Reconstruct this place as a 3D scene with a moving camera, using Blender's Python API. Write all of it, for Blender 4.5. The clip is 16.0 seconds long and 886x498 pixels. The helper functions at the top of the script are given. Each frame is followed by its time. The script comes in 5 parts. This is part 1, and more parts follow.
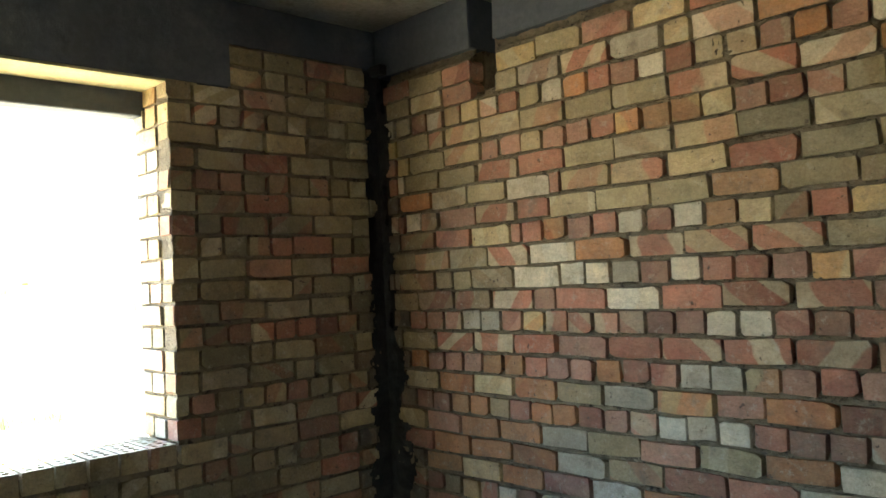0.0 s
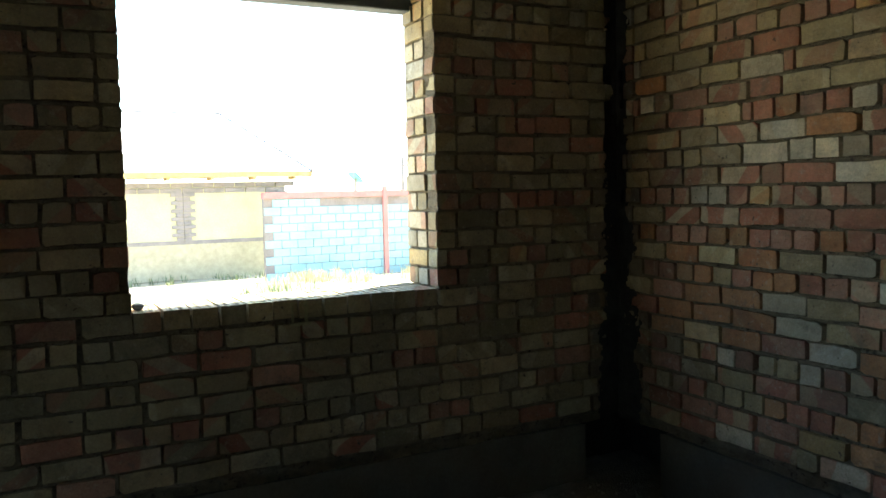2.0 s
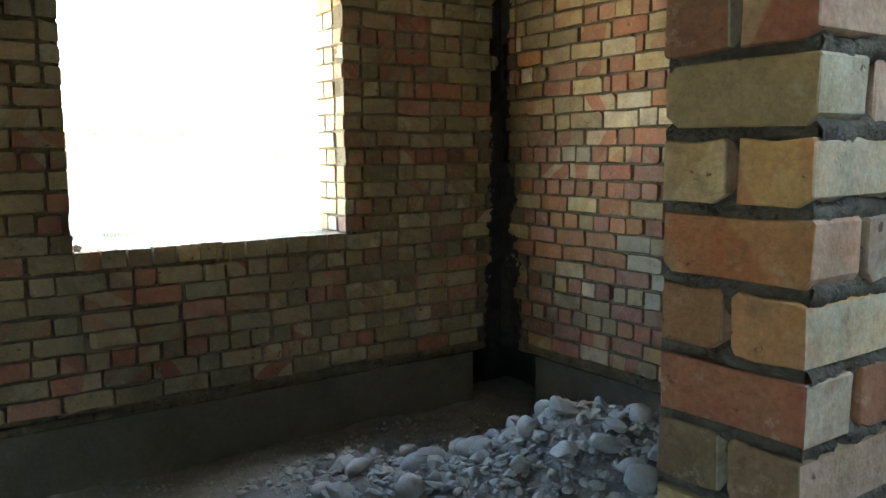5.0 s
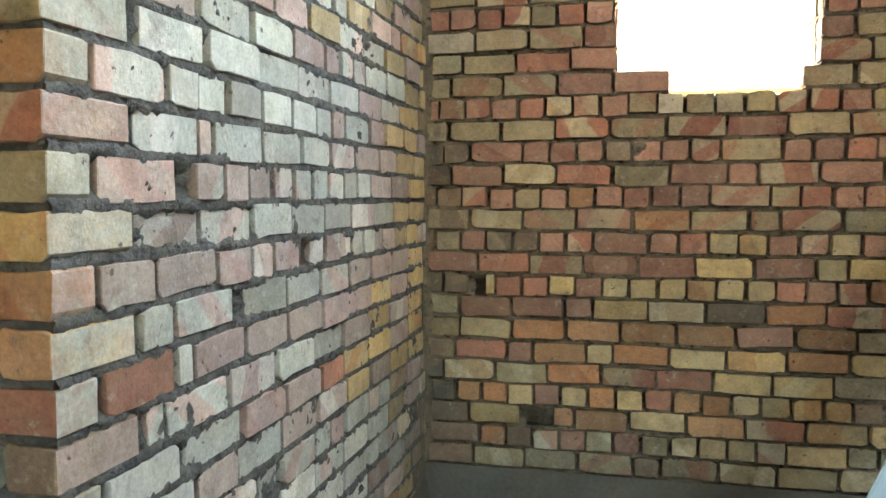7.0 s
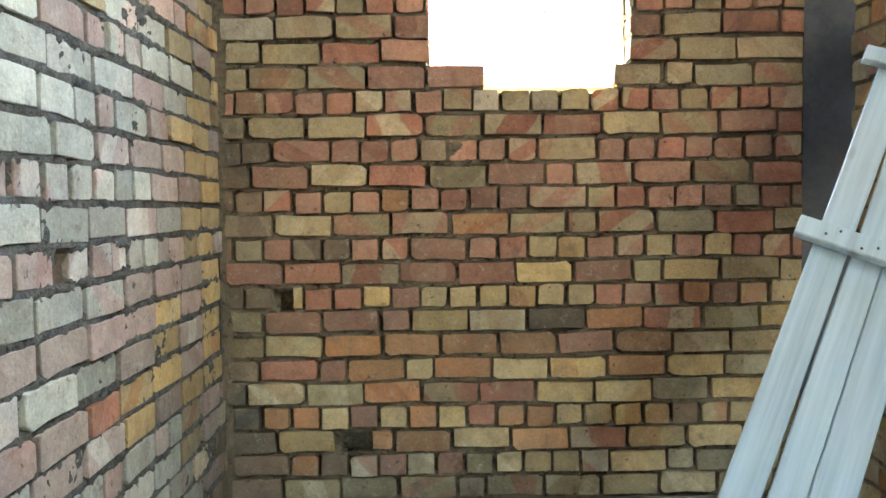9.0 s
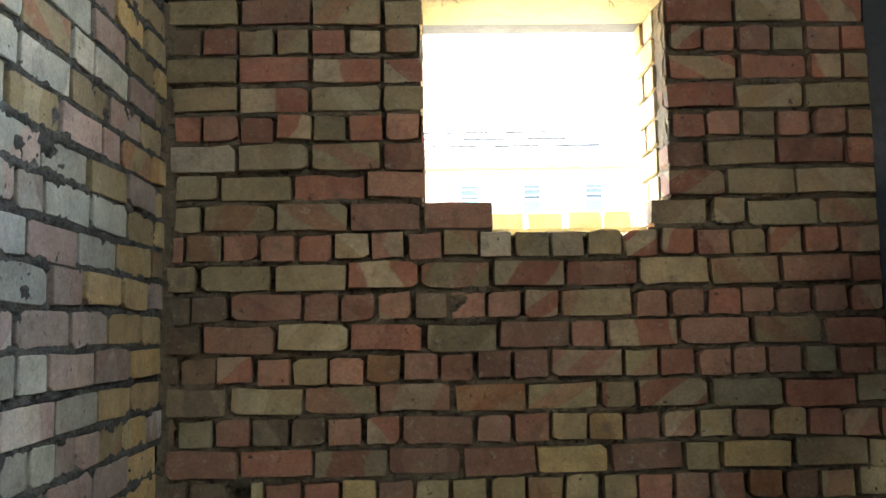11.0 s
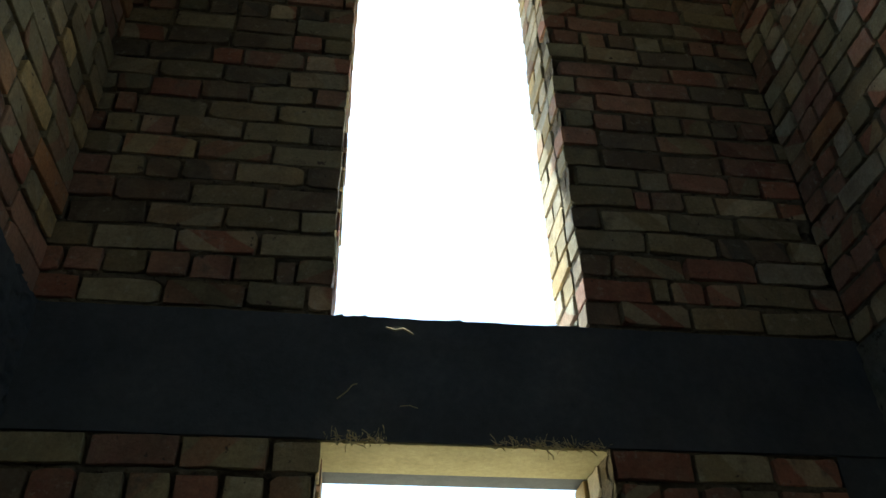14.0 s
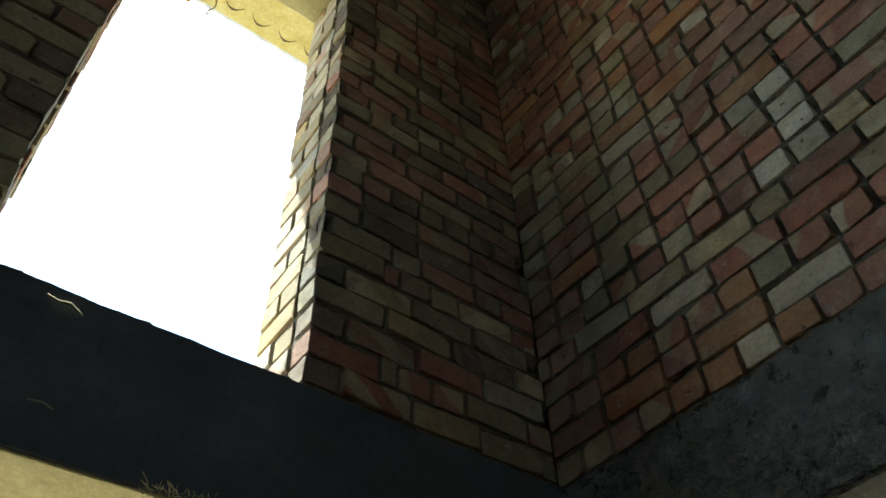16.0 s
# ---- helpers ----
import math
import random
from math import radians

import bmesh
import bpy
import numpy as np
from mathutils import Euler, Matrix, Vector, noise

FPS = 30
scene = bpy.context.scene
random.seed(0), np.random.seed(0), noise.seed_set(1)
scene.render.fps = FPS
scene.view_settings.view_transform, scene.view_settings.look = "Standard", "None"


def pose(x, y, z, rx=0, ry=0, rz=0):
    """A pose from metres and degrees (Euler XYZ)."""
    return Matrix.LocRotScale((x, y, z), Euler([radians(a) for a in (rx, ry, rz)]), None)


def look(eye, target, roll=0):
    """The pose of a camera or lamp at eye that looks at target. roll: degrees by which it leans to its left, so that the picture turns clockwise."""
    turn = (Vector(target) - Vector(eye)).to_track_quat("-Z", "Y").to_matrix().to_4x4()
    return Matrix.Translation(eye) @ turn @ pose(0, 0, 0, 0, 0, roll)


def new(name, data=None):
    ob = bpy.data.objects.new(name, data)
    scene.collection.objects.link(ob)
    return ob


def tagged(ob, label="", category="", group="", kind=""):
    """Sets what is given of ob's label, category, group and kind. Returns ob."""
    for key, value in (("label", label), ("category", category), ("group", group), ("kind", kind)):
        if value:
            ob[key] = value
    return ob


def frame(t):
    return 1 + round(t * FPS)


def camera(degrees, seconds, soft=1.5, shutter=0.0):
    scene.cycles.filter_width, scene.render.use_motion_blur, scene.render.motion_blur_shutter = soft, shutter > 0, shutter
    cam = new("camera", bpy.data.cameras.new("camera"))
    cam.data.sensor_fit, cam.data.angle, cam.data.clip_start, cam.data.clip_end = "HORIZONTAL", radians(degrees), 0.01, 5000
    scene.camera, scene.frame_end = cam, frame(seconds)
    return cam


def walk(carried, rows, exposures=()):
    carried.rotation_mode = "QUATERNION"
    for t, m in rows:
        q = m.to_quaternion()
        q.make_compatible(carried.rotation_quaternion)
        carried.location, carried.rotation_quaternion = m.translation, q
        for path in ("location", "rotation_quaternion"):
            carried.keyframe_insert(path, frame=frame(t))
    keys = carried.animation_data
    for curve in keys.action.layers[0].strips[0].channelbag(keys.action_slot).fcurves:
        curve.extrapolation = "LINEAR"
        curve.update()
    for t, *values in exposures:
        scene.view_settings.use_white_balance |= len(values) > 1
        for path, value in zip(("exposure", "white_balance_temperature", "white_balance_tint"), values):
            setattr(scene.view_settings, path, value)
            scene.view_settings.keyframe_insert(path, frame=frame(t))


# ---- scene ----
cam = camera(58.4, 16.0)
PATH = [
    (0, (-0.353, -2.882, 1.904), (-1.8, -1.504, 1.978), -2.7),
    (0.5, (-0.325, -2.962, 1.861), (-1.745, -1.553, 1.855), -2.9),
    (1, (-0.273, -3.056, 1.796), (-1.725, -1.684, 1.707), -2.4),
    (1.5, (-0.094, -3.121, 1.755), (-1.755, -2.011, 1.646), -1.6),
    (2, (0.03, -3.215, 1.731), (-1.748, -2.31, 1.589), -1.3),
    (2.5, (0.114, -3.367, 1.712), (-1.721, -2.593, 1.523), -1.5),
    (3, (0.201, -3.469, 1.704), (-1.641, -2.727, 1.466), -1.2),
    (3.2, (0.217, -3.5, 1.706), (-1.621, -2.752, 1.456), -1.1),
    (5.3, (0.618, -3.663, 1.714), (-0.87, -2.348, 1.474), -0.6),
    (5.5, (0.648, -3.716, 1.72), (-0.711, -2.268, 1.483), -0.7),
    (6, (0.741, -3.766, 1.735), (-0.312, -2.08, 1.517), -0.4),
    (6.5, (0.882, -3.794, 1.743), (0.135, -1.947, 1.566), -0.1),
    (7, (1.019, -3.846, 1.752), (0.551, -1.906, 1.617), -0.1),
    (7.5, (1.06, -3.836, 1.736), (0.806, -1.855, 1.625), -0.0),
    (8, (0.992, -3.724, 1.707), (0.912, -1.729, 1.596), -0.2),
    (8.2, (0.949, -3.674, 1.706), (0.94, -1.677, 1.592), -0.5),
    (10.3, (0.963, -3.089, 1.777), (0.985, -1.089, 1.802), -0.9),
    (10.5, (0.941, -2.987, 1.803), (0.962, -0.989, 1.881), -0.9),
    (11, (0.905, -2.813, 1.882), (0.963, -0.824, 2.078), -1.1),
    (11.5, (0.944, -2.673, 1.916), (1.042, -0.699, 2.223), -1.2),
    (12, (1.019, -2.479, 1.966), (1.146, -0.564, 2.529), -1.6),
    (12.5, (1.038, -2.364, 2.004), (1.189, -0.511, 2.741), -1.7),
    (13, (1.006, -2.301, 2.054), (1.195, -0.543, 2.988), -1.7),
    (13.5, (0.993, -2.271, 2.086), (1.195, -0.612, 3.185), -1.4),
    (14, (0.997, -2.275, 2.127), (1.214, -0.683, 3.317), -1.2),
    (14.5, (0.952, -2.182, 2.135), (1.242, -0.681, 3.426), -0.7),
    (15, (0.942, -2.047, 2.157), (1.431, -0.672, 3.524), -0.8),
    (15.5, (0.977, -1.88, 2.131), (1.667, -0.605, 3.509), -1.6),
    (16, (0.995, -1.647, 2.154), (1.864, -0.585, 3.609), -2.8),
]
walk(cam, [(t, look(eye, target, roll)) for t, eye, target, roll in PATH], [(0, 4.75, 6650, 0), (0.5, 5.05, 6650, 0), (1, 4.75, 6700, -1), (1.5, 3.3, 6500, -6), (2, 3.2, 6550, -6), (2.5, 3.15, 6600, -5), (3, 3.4, 6700, -4), (3.2, 3.5, 6700, -3), (5.3, 4.7, 7000, 1), (5.6, 4.8, 7150, 3), (6, 5.5, 7350, 6), (7, 5.65, 7300, 7), (8.2, 5.8, 7250, 7), (10.3, 5.4, 7400, 8), (11, 4.4, 6900, 7), (11.5, 3.35, 6450, 1), (12, 2.3, 6250, -4), (12.5, 2.2, 6350, -6), (13, 2.1, 6350, -6), (14, 1.95, 6350, -7), (15, 2.1, 6400, -8), (16, 2.2, 6450, -8)])

# ---------------------------------------------------------------- daylight
SUN_ELEVATION, SUN_WEST_OF_NORTH = radians(68), radians(25)
to_sun = Vector((-math.sin(SUN_WEST_OF_NORTH) * math.cos(SUN_ELEVATION), math.cos(SUN_WEST_OF_NORTH) * math.cos(SUN_ELEVATION), math.sin(SUN_ELEVATION)))
world = bpy.data.worlds.new("sky")
scene.world = world
world.use_nodes = True
sky = world.node_tree.nodes.new("ShaderNodeTexSky")
sky.sky_type, sky.sun_disc = "NISHITA", False
sky.sun_elevation, sky.sun_rotation = SUN_ELEVATION, -SUN_WEST_OF_NORTH
world.node_tree.links.new(sky.outputs[0], world.node_tree.nodes["Background"].inputs[0])
world.node_tree.nodes["Background"].inputs[1].default_value = 0.15
sun = new("sun", bpy.data.lights.new("sun", "SUN"))
sun.data.energy, sun.data.angle, sun.data.color = 5.0, radians(0.5), (1.0, 0.95, 0.86)
sun.matrix_world = look(to_sun * 30, (0, 0, 0))


def window_light(name, x, y, z, w, h, toward, watts, colour=(0.78, 0.92, 1.0), spread=170):
    """Area lamp in an unseen opening, in place of sky light."""
    ob = new(name, bpy.data.lights.new(name, "AREA"))
    ob.data.shape, ob.data.size, ob.data.size_y = "RECTANGLE", w, h
    ob.data.energy, ob.data.color, ob.data.spread = watts, colour, radians(spread)
    ob.matrix_world = look((x, y, z), toward)
    return ob


# ---------------------------------------------------------------- plan
WEST = -3.879          # inner face of the west wall
EAST = 2.788           # inner face of the east wall
NORTH = 0.0            # inner face of the north wall
SOUTH = -6.6
PIER = -2.63           # free end of the partition
THICK = 0.38           # outer walls
PART = 0.25            # partition
COURSE = 0.1078
CEIL = 3.345
TOP = 7.0
WIN_A = (-2.85, -1.266, 1.203, 2.897)
WIN_1 = (0.929, 1.807, 2.33, 3.09)
WIN_2 = (0.929, 1.807, 3.527, 6.22)

HALL_FILL_WIN = (1.15, 2.4, 0.9, 2.15)        # unseen opening added in the south wall, behind the walk, to light the shaft
window_light("sky_light_upper_east", EAST + 0.2, -2.35, 5.3, 0.9, 0.7, (0, -2.4, 1.4), 1.9, (0.78, 0.92, 1.0), 105)
# Fill lamp added to brighten the upper east wall; its opening is invented.
window_light("sky_light_upper_west", -0.2, -2.15, 5.2, 0.75, 0.9, (EAST, -1.2, 4.8), 0.6)


# ---------------------------------------------------------------- materials
def material(name):
    m = bpy.data.materials.new(name)
    m.use_nodes = True
    return m, m.node_tree.nodes, m.node_tree.links


def ramp(nodes, stops, mode="LINEAR"):
    r = nodes.new("ShaderNodeValToRGB")
    r.color_ramp.interpolation = mode
    el = r.color_ramp.elements
    while len(el) < len(stops):
        el.new(0.5)
    for e, (p, c) in zip(el, stops):
        e.position, e.color = p, (*c, 1) if len(c) == 3 else c
    return r


def noise_node(nodes, links, vec, scale, detail=4.0, rough=0.6, w=None):
    n = nodes.new("ShaderNodeTexNoise")
    n.inputs["Scale"].default_value, n.inputs["Detail"].default_value, n.inputs["Roughness"].default_value = scale, detail, rough
    if w is not None:
        n.noise_dimensions = "4D"
        links.new(w, n.inputs["W"])
    links.new(vec, n.inputs["Vector"])
    return n.outputs["Fac"]


def mixed(nodes, links, fac, a, b, blend="MIX"):
    m = nodes.new("ShaderNodeMix")
    m.data_type, m.blend_type = "RGBA", blend
    for sock, v in ((m.inputs[0], fac), (m.inputs[6], a), (m.inputs[7], b)):
        if isinstance(v, (int, float)):
            sock.default_value = v
        elif isinstance(v, tuple):
            sock.default_value = (*v, 1)
        else:
            links.new(v, sock)
    return m.outputs[2]


def bumped(nodes, links, height, bsdf, strength, distance):
    b = nodes.new("ShaderNodeBump")
    b.inputs["Strength"].default_value, b.inputs["Distance"].default_value = strength, distance
    links.new(height, b.inputs["Height"])
    links.new(b.outputs[0], bsdf.inputs["Normal"])


def position(nodes):
    return nodes.new("ShaderNodeNewGeometry").outputs["Position"]


def plain(name, stops, scale, rough=0.85, bump=0.4, depth=0.01, fine=60.0, metal=0.0, stains=None):
    """Rough mineral or timber surface: two scales of colour and fine relief."""
    m, n, l = material(name)
    p = position(n)
    bsdf = n["Principled BSDF"]
    big = noise_node(n, l, p, scale, 6, 0.65)
    small = noise_node(n, l, p, fine, 5, 0.7)
    base = ramp(n, stops)
    l.new(big, base.inputs[0])
    grain = ramp(n, [(0.3, (0.72, 0.72, 0.72)), (0.7, (1.0, 1.0, 1.0))])
    l.new(small, grain.inputs[0])
    col = mixed(n, l, 1.0, base.outputs[0], grain.outputs[0], "MULTIPLY")
    if stains:
        s = ramp(n, [(0.56, (0, 0, 0)), (0.66, (1, 1, 1))])
        l.new(noise_node(n, l, p, scale * 2.3, 5, 0.7), s.inputs[0])
        col = mixed(n, l, s.outputs[0], col, stains)
    l.new(col, bsdf.inputs["Base Color"])
    bsdf.inputs["Roughness"].default_value, bsdf.inputs["Metallic"].default_value = rough, metal
    bumped(n, l, small, bsdf, bump, depth)
    return m


# clay tones: first colours, second colours, share of bricks with bands of the second clay
TONES = {
    "R": (((0.41, 0.18, 0.13), (0.375, 0.20, 0.155), (0.44, 0.235, 0.175)), ((0.46, 0.36, 0.26), (0.30, 0.125, 0.095)), 0.35),   # red
    "M": (((0.42, 0.175, 0.12), (0.38, 0.155, 0.105), (0.43, 0.33, 0.21)), ((0.51, 0.43, 0.30), (0.53, 0.46, 0.33), (0.40, 0.16, 0.11)), 1.0),   # marbled
    "O": (((0.50, 0.235, 0.11), (0.46, 0.25, 0.13)), ((0.52, 0.36, 0.17), (0.42, 0.17, 0.08)), 0.25),   # orange
    "Y": (((0.62, 0.46, 0.23), (0.58, 0.45, 0.26)), ((0.52, 0.31, 0.14), (0.62, 0.53, 0.33)), 0.25),   # yellow
    "B": (((0.45, 0.36, 0.22), (0.41, 0.34, 0.21)), ((0.43, 0.24, 0.15), (0.52, 0.45, 0.31)), 0.45),   # buff
    "G": (((0.34, 0.285, 0.175), (0.37, 0.325, 0.22)), ((0.37, 0.20, 0.135), (0.46, 0.41, 0.30)), 0.5),   # dull olive
    "P": (((0.62, 0.545, 0.43), (0.58, 0.53, 0.44)), ((0.52, 0.32, 0.235), (0.66, 0.62, 0.54)), 0.35),   # pale
    "D": (((0.17, 0.13, 0.10), (0.21, 0.145, 0.105)), ((0.10, 0.09, 0.08), (0.26, 0.21, 0.15)), 0.5),   # dark
    "W": (((0.54, 0.59, 0.57), (0.53, 0.55, 0.52), (0.48, 0.52, 0.49)), ((0.56, 0.42, 0.39), (0.70, 0.72, 0.70)), 0.4),   # limed white
    "K": (((0.46, 0.34, 0.33), (0.43, 0.35, 0.33), (0.49, 0.40, 0.38)), ((0.64, 0.62, 0.60), (0.45, 0.30, 0.28)), 0.45),   # limed pink
}


def brick_material(tone, joined=False, pale_side=False):
    """Second-hand clay brick of one tone, with bands of a second clay, cement film, soot and chips."""
    m, n, l = material("brick_" + tone.lower() + ("_joined" if joined else "") + ("_pale_side" if pale_side else ""))
    first, second, share = TONES[tone]
    limed = tone in "WK"
    p = position(n)
    bsdf = n["Principled BSDF"]
    rnd = n.new("ShaderNodeNewGeometry").outputs["Random Per Island"] if joined else n.new("ShaderNodeObjectInfo").outputs["Random"]

    def calc(op, a, b=0.0):
        k = n.new("ShaderNodeMath")
        k.operation = op
        for sock, v in zip(k.inputs, (a, b)):
            if isinstance(v, (int, float)):
                sock.default_value = v
            else:
                l.new(v, sock)
        return k.outputs[0]

    def hashed(k):
        return calc("FRACT", calc("MULTIPLY", rnd, k))

    def pick(colours, value):
        r = ramp(n, [(i / len(colours), c) for i, c in enumerate(colours)], "CONSTANT")
        l.new(value, r.inputs[0])
        return r.outputs[0]

    w = calc("MULTIPLY", rnd, 137.0)
    lean_value = calc("FRACT", w)
    sep = n.new("ShaderNodeSeparateXYZ")
    l.new(p, sep.inputs[0])
    # slanting bands of a second clay
    lean = calc("SUBTRACT", calc("MULTIPLY", lean_value, 3.2), 1.6)
    along = calc("ADD", calc("ADD", sep.outputs[0], sep.outputs[1]), calc("ADD", calc("MULTIPLY", sep.outputs[2], lean), w))
    comb = n.new("ShaderNodeCombineXYZ")
    l.new(along, comb.inputs[0])
    l.new(sep.outputs[2], comb.inputs[1])
    wave = n.new("ShaderNodeTexWave")
    wave.inputs["Scale"].default_value, wave.inputs["Distortion"].default_value = 1.25, 4.5
    wave.inputs["Detail"].default_value, wave.inputs["Detail Scale"].default_value = 3.0, 1.8
    l.new(comb.outputs[0], wave.inputs["Vector"])
    swirl = ramp(n, [(0.5, (0, 0, 0)), (0.62, (0.9, 0.9, 0.9))])
    l.new(wave.outputs["Fac"], swirl.inputs[0])
    some = calc("MULTIPLY", swirl.outputs[0], calc("LESS_THAN", hashed(61.0), share))
    col = mixed(n, l, some, pick(first, hashed(23.0)), pick(second, hashed(331.0)))
    # every brick a little lighter or darker
    shade = ramp(n, [(0.0, (0.66, 0.64, 0.62)), (0.45, (0.98, 0.98, 0.98)), (1.0, (1.3, 1.28, 1.24))])
    l.new(hashed(917.0), shade.inputs[0])
    col = mixed(n, l, 1.0, col, shade.outputs[0], "MULTIPLY")
    if pale_side:
        # lime film on the side that faces the stairs, paled for its light too
        nrm = n.new("ShaderNodeSeparateXYZ")
        l.new(n.new("ShaderNodeNewGeometry").outputs["Normal"], nrm.inputs[0])
        film = ramp(n, [(0.30, (0.35, 0.35, 0.35)), (0.62, (1, 1, 1))])
        l.new(noise_node(n, l, p, 15.0, 6, 0.7, w), film.inputs[0])
        col = mixed(n, l, calc("MULTIPLY", film.outputs[0], calc("GREATER_THAN", nrm.outputs[0], 0.55)), col, pick(((0.53, 0.57, 0.54), (0.50, 0.39, 0.37)), hashed(53.0)))
    # clay worn to blotches
    blotch = ramp(n, [(0.33, (0.7, 0.68, 0.66)), (0.66, (1.12, 1.1, 1.08))])
    l.new(noise_node(n, l, p, 13.0, 6, 0.72, w), blotch.inputs[0])
    col = mixed(n, l, 1.0, col, blotch.outputs[0], "MULTIPLY")
    # dust ground into the face
    dust = ramp(n, [(0.38, (0.02, 0.02, 0.02)), (0.7, (0.34, 0.34, 0.34))])
    l.new(noise_node(n, l, p, 8.0, 7, 0.72, w), dust.inputs[0])
    col = mixed(n, l, dust.outputs[0], col, (0.46, 0.47, 0.44) if limed else (0.34, 0.30, 0.2))
    # broad weathering over the wall
    broad = ramp(n, [(0.3, (0.7, 0.7, 0.7)), (0.7, (1.08, 1.05, 1.0))])
    l.new(noise_node(n, l, p, 1.3, 4), broad.inputs[0])
    col = mixed(n, l, 1.0, col, broad.outputs[0], "MULTIPLY")
    fine = noise_node(n, l, p, 85.0, 6, 0.75)
    grain = ramp(n, [(0.3, (0.72, 0.7, 0.67)), (0.62, (1.05, 1.06, 1.06))])
    l.new(fine, grain.inputs[0])
    col = mixed(n, l, 1.0, col, grain.outputs[0], "MULTIPLY")
    # cement film, in patches and fine streaks
    film = ramp(n, [(0.555, (0, 0, 0)), (0.70, (0.7, 0.7, 0.7))])
    l.new(noise_node(n, l, p, 21.0, 8, 0.78, w), film.inputs[0])
    col = mixed(n, l, film.outputs[0], col, (0.52, 0.53, 0.51) if limed else (0.45, 0.42, 0.35))
    # soot and old mortar stains
    soot = ramp(n, [(0.56, (0, 0, 0)), (0.72, (0.8, 0.8, 0.8))])
    l.new(noise_node(n, l, p, 11.0, 6, 0.7, lean_value), soot.inputs[0])
    col = mixed(n, l, soot.outputs[0], col, (0.13, 0.105, 0.08))
    # pits and chips
    pits = noise_node(n, l, p, 31.0, 4, 0.6, w)
    chip = ramp(n, [(0.655, (0, 0, 0)), (0.69, (0.9, 0.9, 0.9))])
    l.new(pits, chip.inputs[0])
    col = mixed(n, l, chip.outputs[0], col, (0.09, 0.065, 0.05))
    l.new(col, bsdf.inputs["Base Color"])
    bsdf.inputs["Roughness"].default_value = 0.88
    lump = noise_node(n, l, p, 28.0, 5, 0.65, w)
    relief = calc("SUBTRACT", calc("ADD", calc("MULTIPLY", fine, 0.6), calc("MULTIPLY", lump, 1.8)), calc("MULTIPLY", chip.outputs[0], 0.6))
    bumped(n, l, relief, bsdf, 0.65, 0.007)
    return m


TONE_LIST = "".join(TONES)
M_TONE = {t: brick_material(t) for t in TONES}
M_TONE_J = [brick_material(t, True) for t in TONES]
M_END = {t: brick_material(t, False, True) for t in "RMOYBGD"}
M_MORTAR = plain("mortar", [(0.3, (0.16, 0.125, 0.083)), (0.7, (0.31, 0.25, 0.172))], 9, 0.95, 1.0, 0.04, 42, stains=(0.055, 0.042, 0.03))
M_MORTAR_GREY = plain("grey_mortar", [(0.3, (0.07, 0.07, 0.068)), (0.7, (0.22, 0.22, 0.21))], 14, 0.95, 1.0, 0.045, 40, stains=(0.035, 0.035, 0.033))
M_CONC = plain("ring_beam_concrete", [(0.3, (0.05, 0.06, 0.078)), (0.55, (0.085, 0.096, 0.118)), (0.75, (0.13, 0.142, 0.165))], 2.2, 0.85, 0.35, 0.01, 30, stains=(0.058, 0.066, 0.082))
M_CONC_ROUGH = plain("rough_beam_concrete", [(0.3, (0.14, 0.15, 0.135)), (0.55, (0.25, 0.255, 0.235)), (0.75, (0.36, 0.35, 0.32))], 9, 0.9, 1.0, 0.06, 26, stains=(0.06, 0.06, 0.055))
M_PLINTH = plain("plinth_concrete", [(0.3, (0.095, 0.088, 0.066)), (0.7, (0.18, 0.166, 0.13))], 1.8, 0.92, 0.6, 0.01, 45, stains=(0.13, 0.115, 0.09))
M_SLAB = plain("ceiling_concrete", [(0.3, (0.24, 0.23, 0.2)), (0.7, (0.4, 0.38, 0.33))], 2.5, 0.9, 0.5, 0.01, 40, stains=(0.16, 0.15, 0.13))
# The yellow takes in light that sunlit ground throws up at the undersides.
M_SOFFIT = plain("lintel_concrete", [(0.3, (0.32, 0.285, 0.15)), (0.7, (0.46, 0.41, 0.24))], 5, 0.9, 0.6, 0.008, 50)
M_GRAVEL = plain("gravel_dust", [(0.3, (0.19, 0.195, 0.195)), (0.7, (0.32, 0.325, 0.325))], 9, 0.95, 1.0, 0.03, 55)
M_STONE = plain("river_stone", [(0.3, (0.27, 0.28, 0.285)), (0.6, (0.4, 0.41, 0.415)), (0.75, (0.5, 0.505, 0.51))], 5, 0.8, 0.35, 0.004, 90)
M_DUST = plain("bare_soil", [(0.3, (0.36, 0.3, 0.2)), (0.7, (0.48, 0.41, 0.29))], 0.4, 0.95, 0.5, 0.02, 6)
M_ROOF = plain("roof_sheet", [(0.3, (0.55, 0.57, 0.6)), (0.7, (0.66, 0.68, 0.7))], 0.8, 0.5, 0.1, 0.003, 8)
M_TIMBER = plain("yellow_timber", [(0.3, (0.44, 0.27, 0.1)), (0.7, (0.58, 0.4, 0.18))], 6, 0.7, 0.3, 0.003, 60)
M_DARKWOOD = plain("dark_roof_boards", [(0.3, (0.07, 0.05, 0.035)), (0.7, (0.13, 0.095, 0.06))], 4, 0.85, 0.4, 0.004, 40)
M_BLUE = plain("turquoise_paint", [(0.3, (0.26, 0.42, 0.45)), (0.7, (0.35, 0.50, 0.52))], 1.5, 0.7, 0.3, 0.004, 40)
M_PINK = plain("faded_red_paint", [(0.3, (0.42, 0.16, 0.15)), (0.7, (0.5, 0.22, 0.2))], 3, 0.75, 0.3, 0.004, 40)
M_CREAM = plain("cream_plaster", [(0.3, (0.46, 0.41, 0.24)), (0.7, (0.55, 0.49, 0.31))], 1.2, 0.85, 0.3, 0.004, 30)
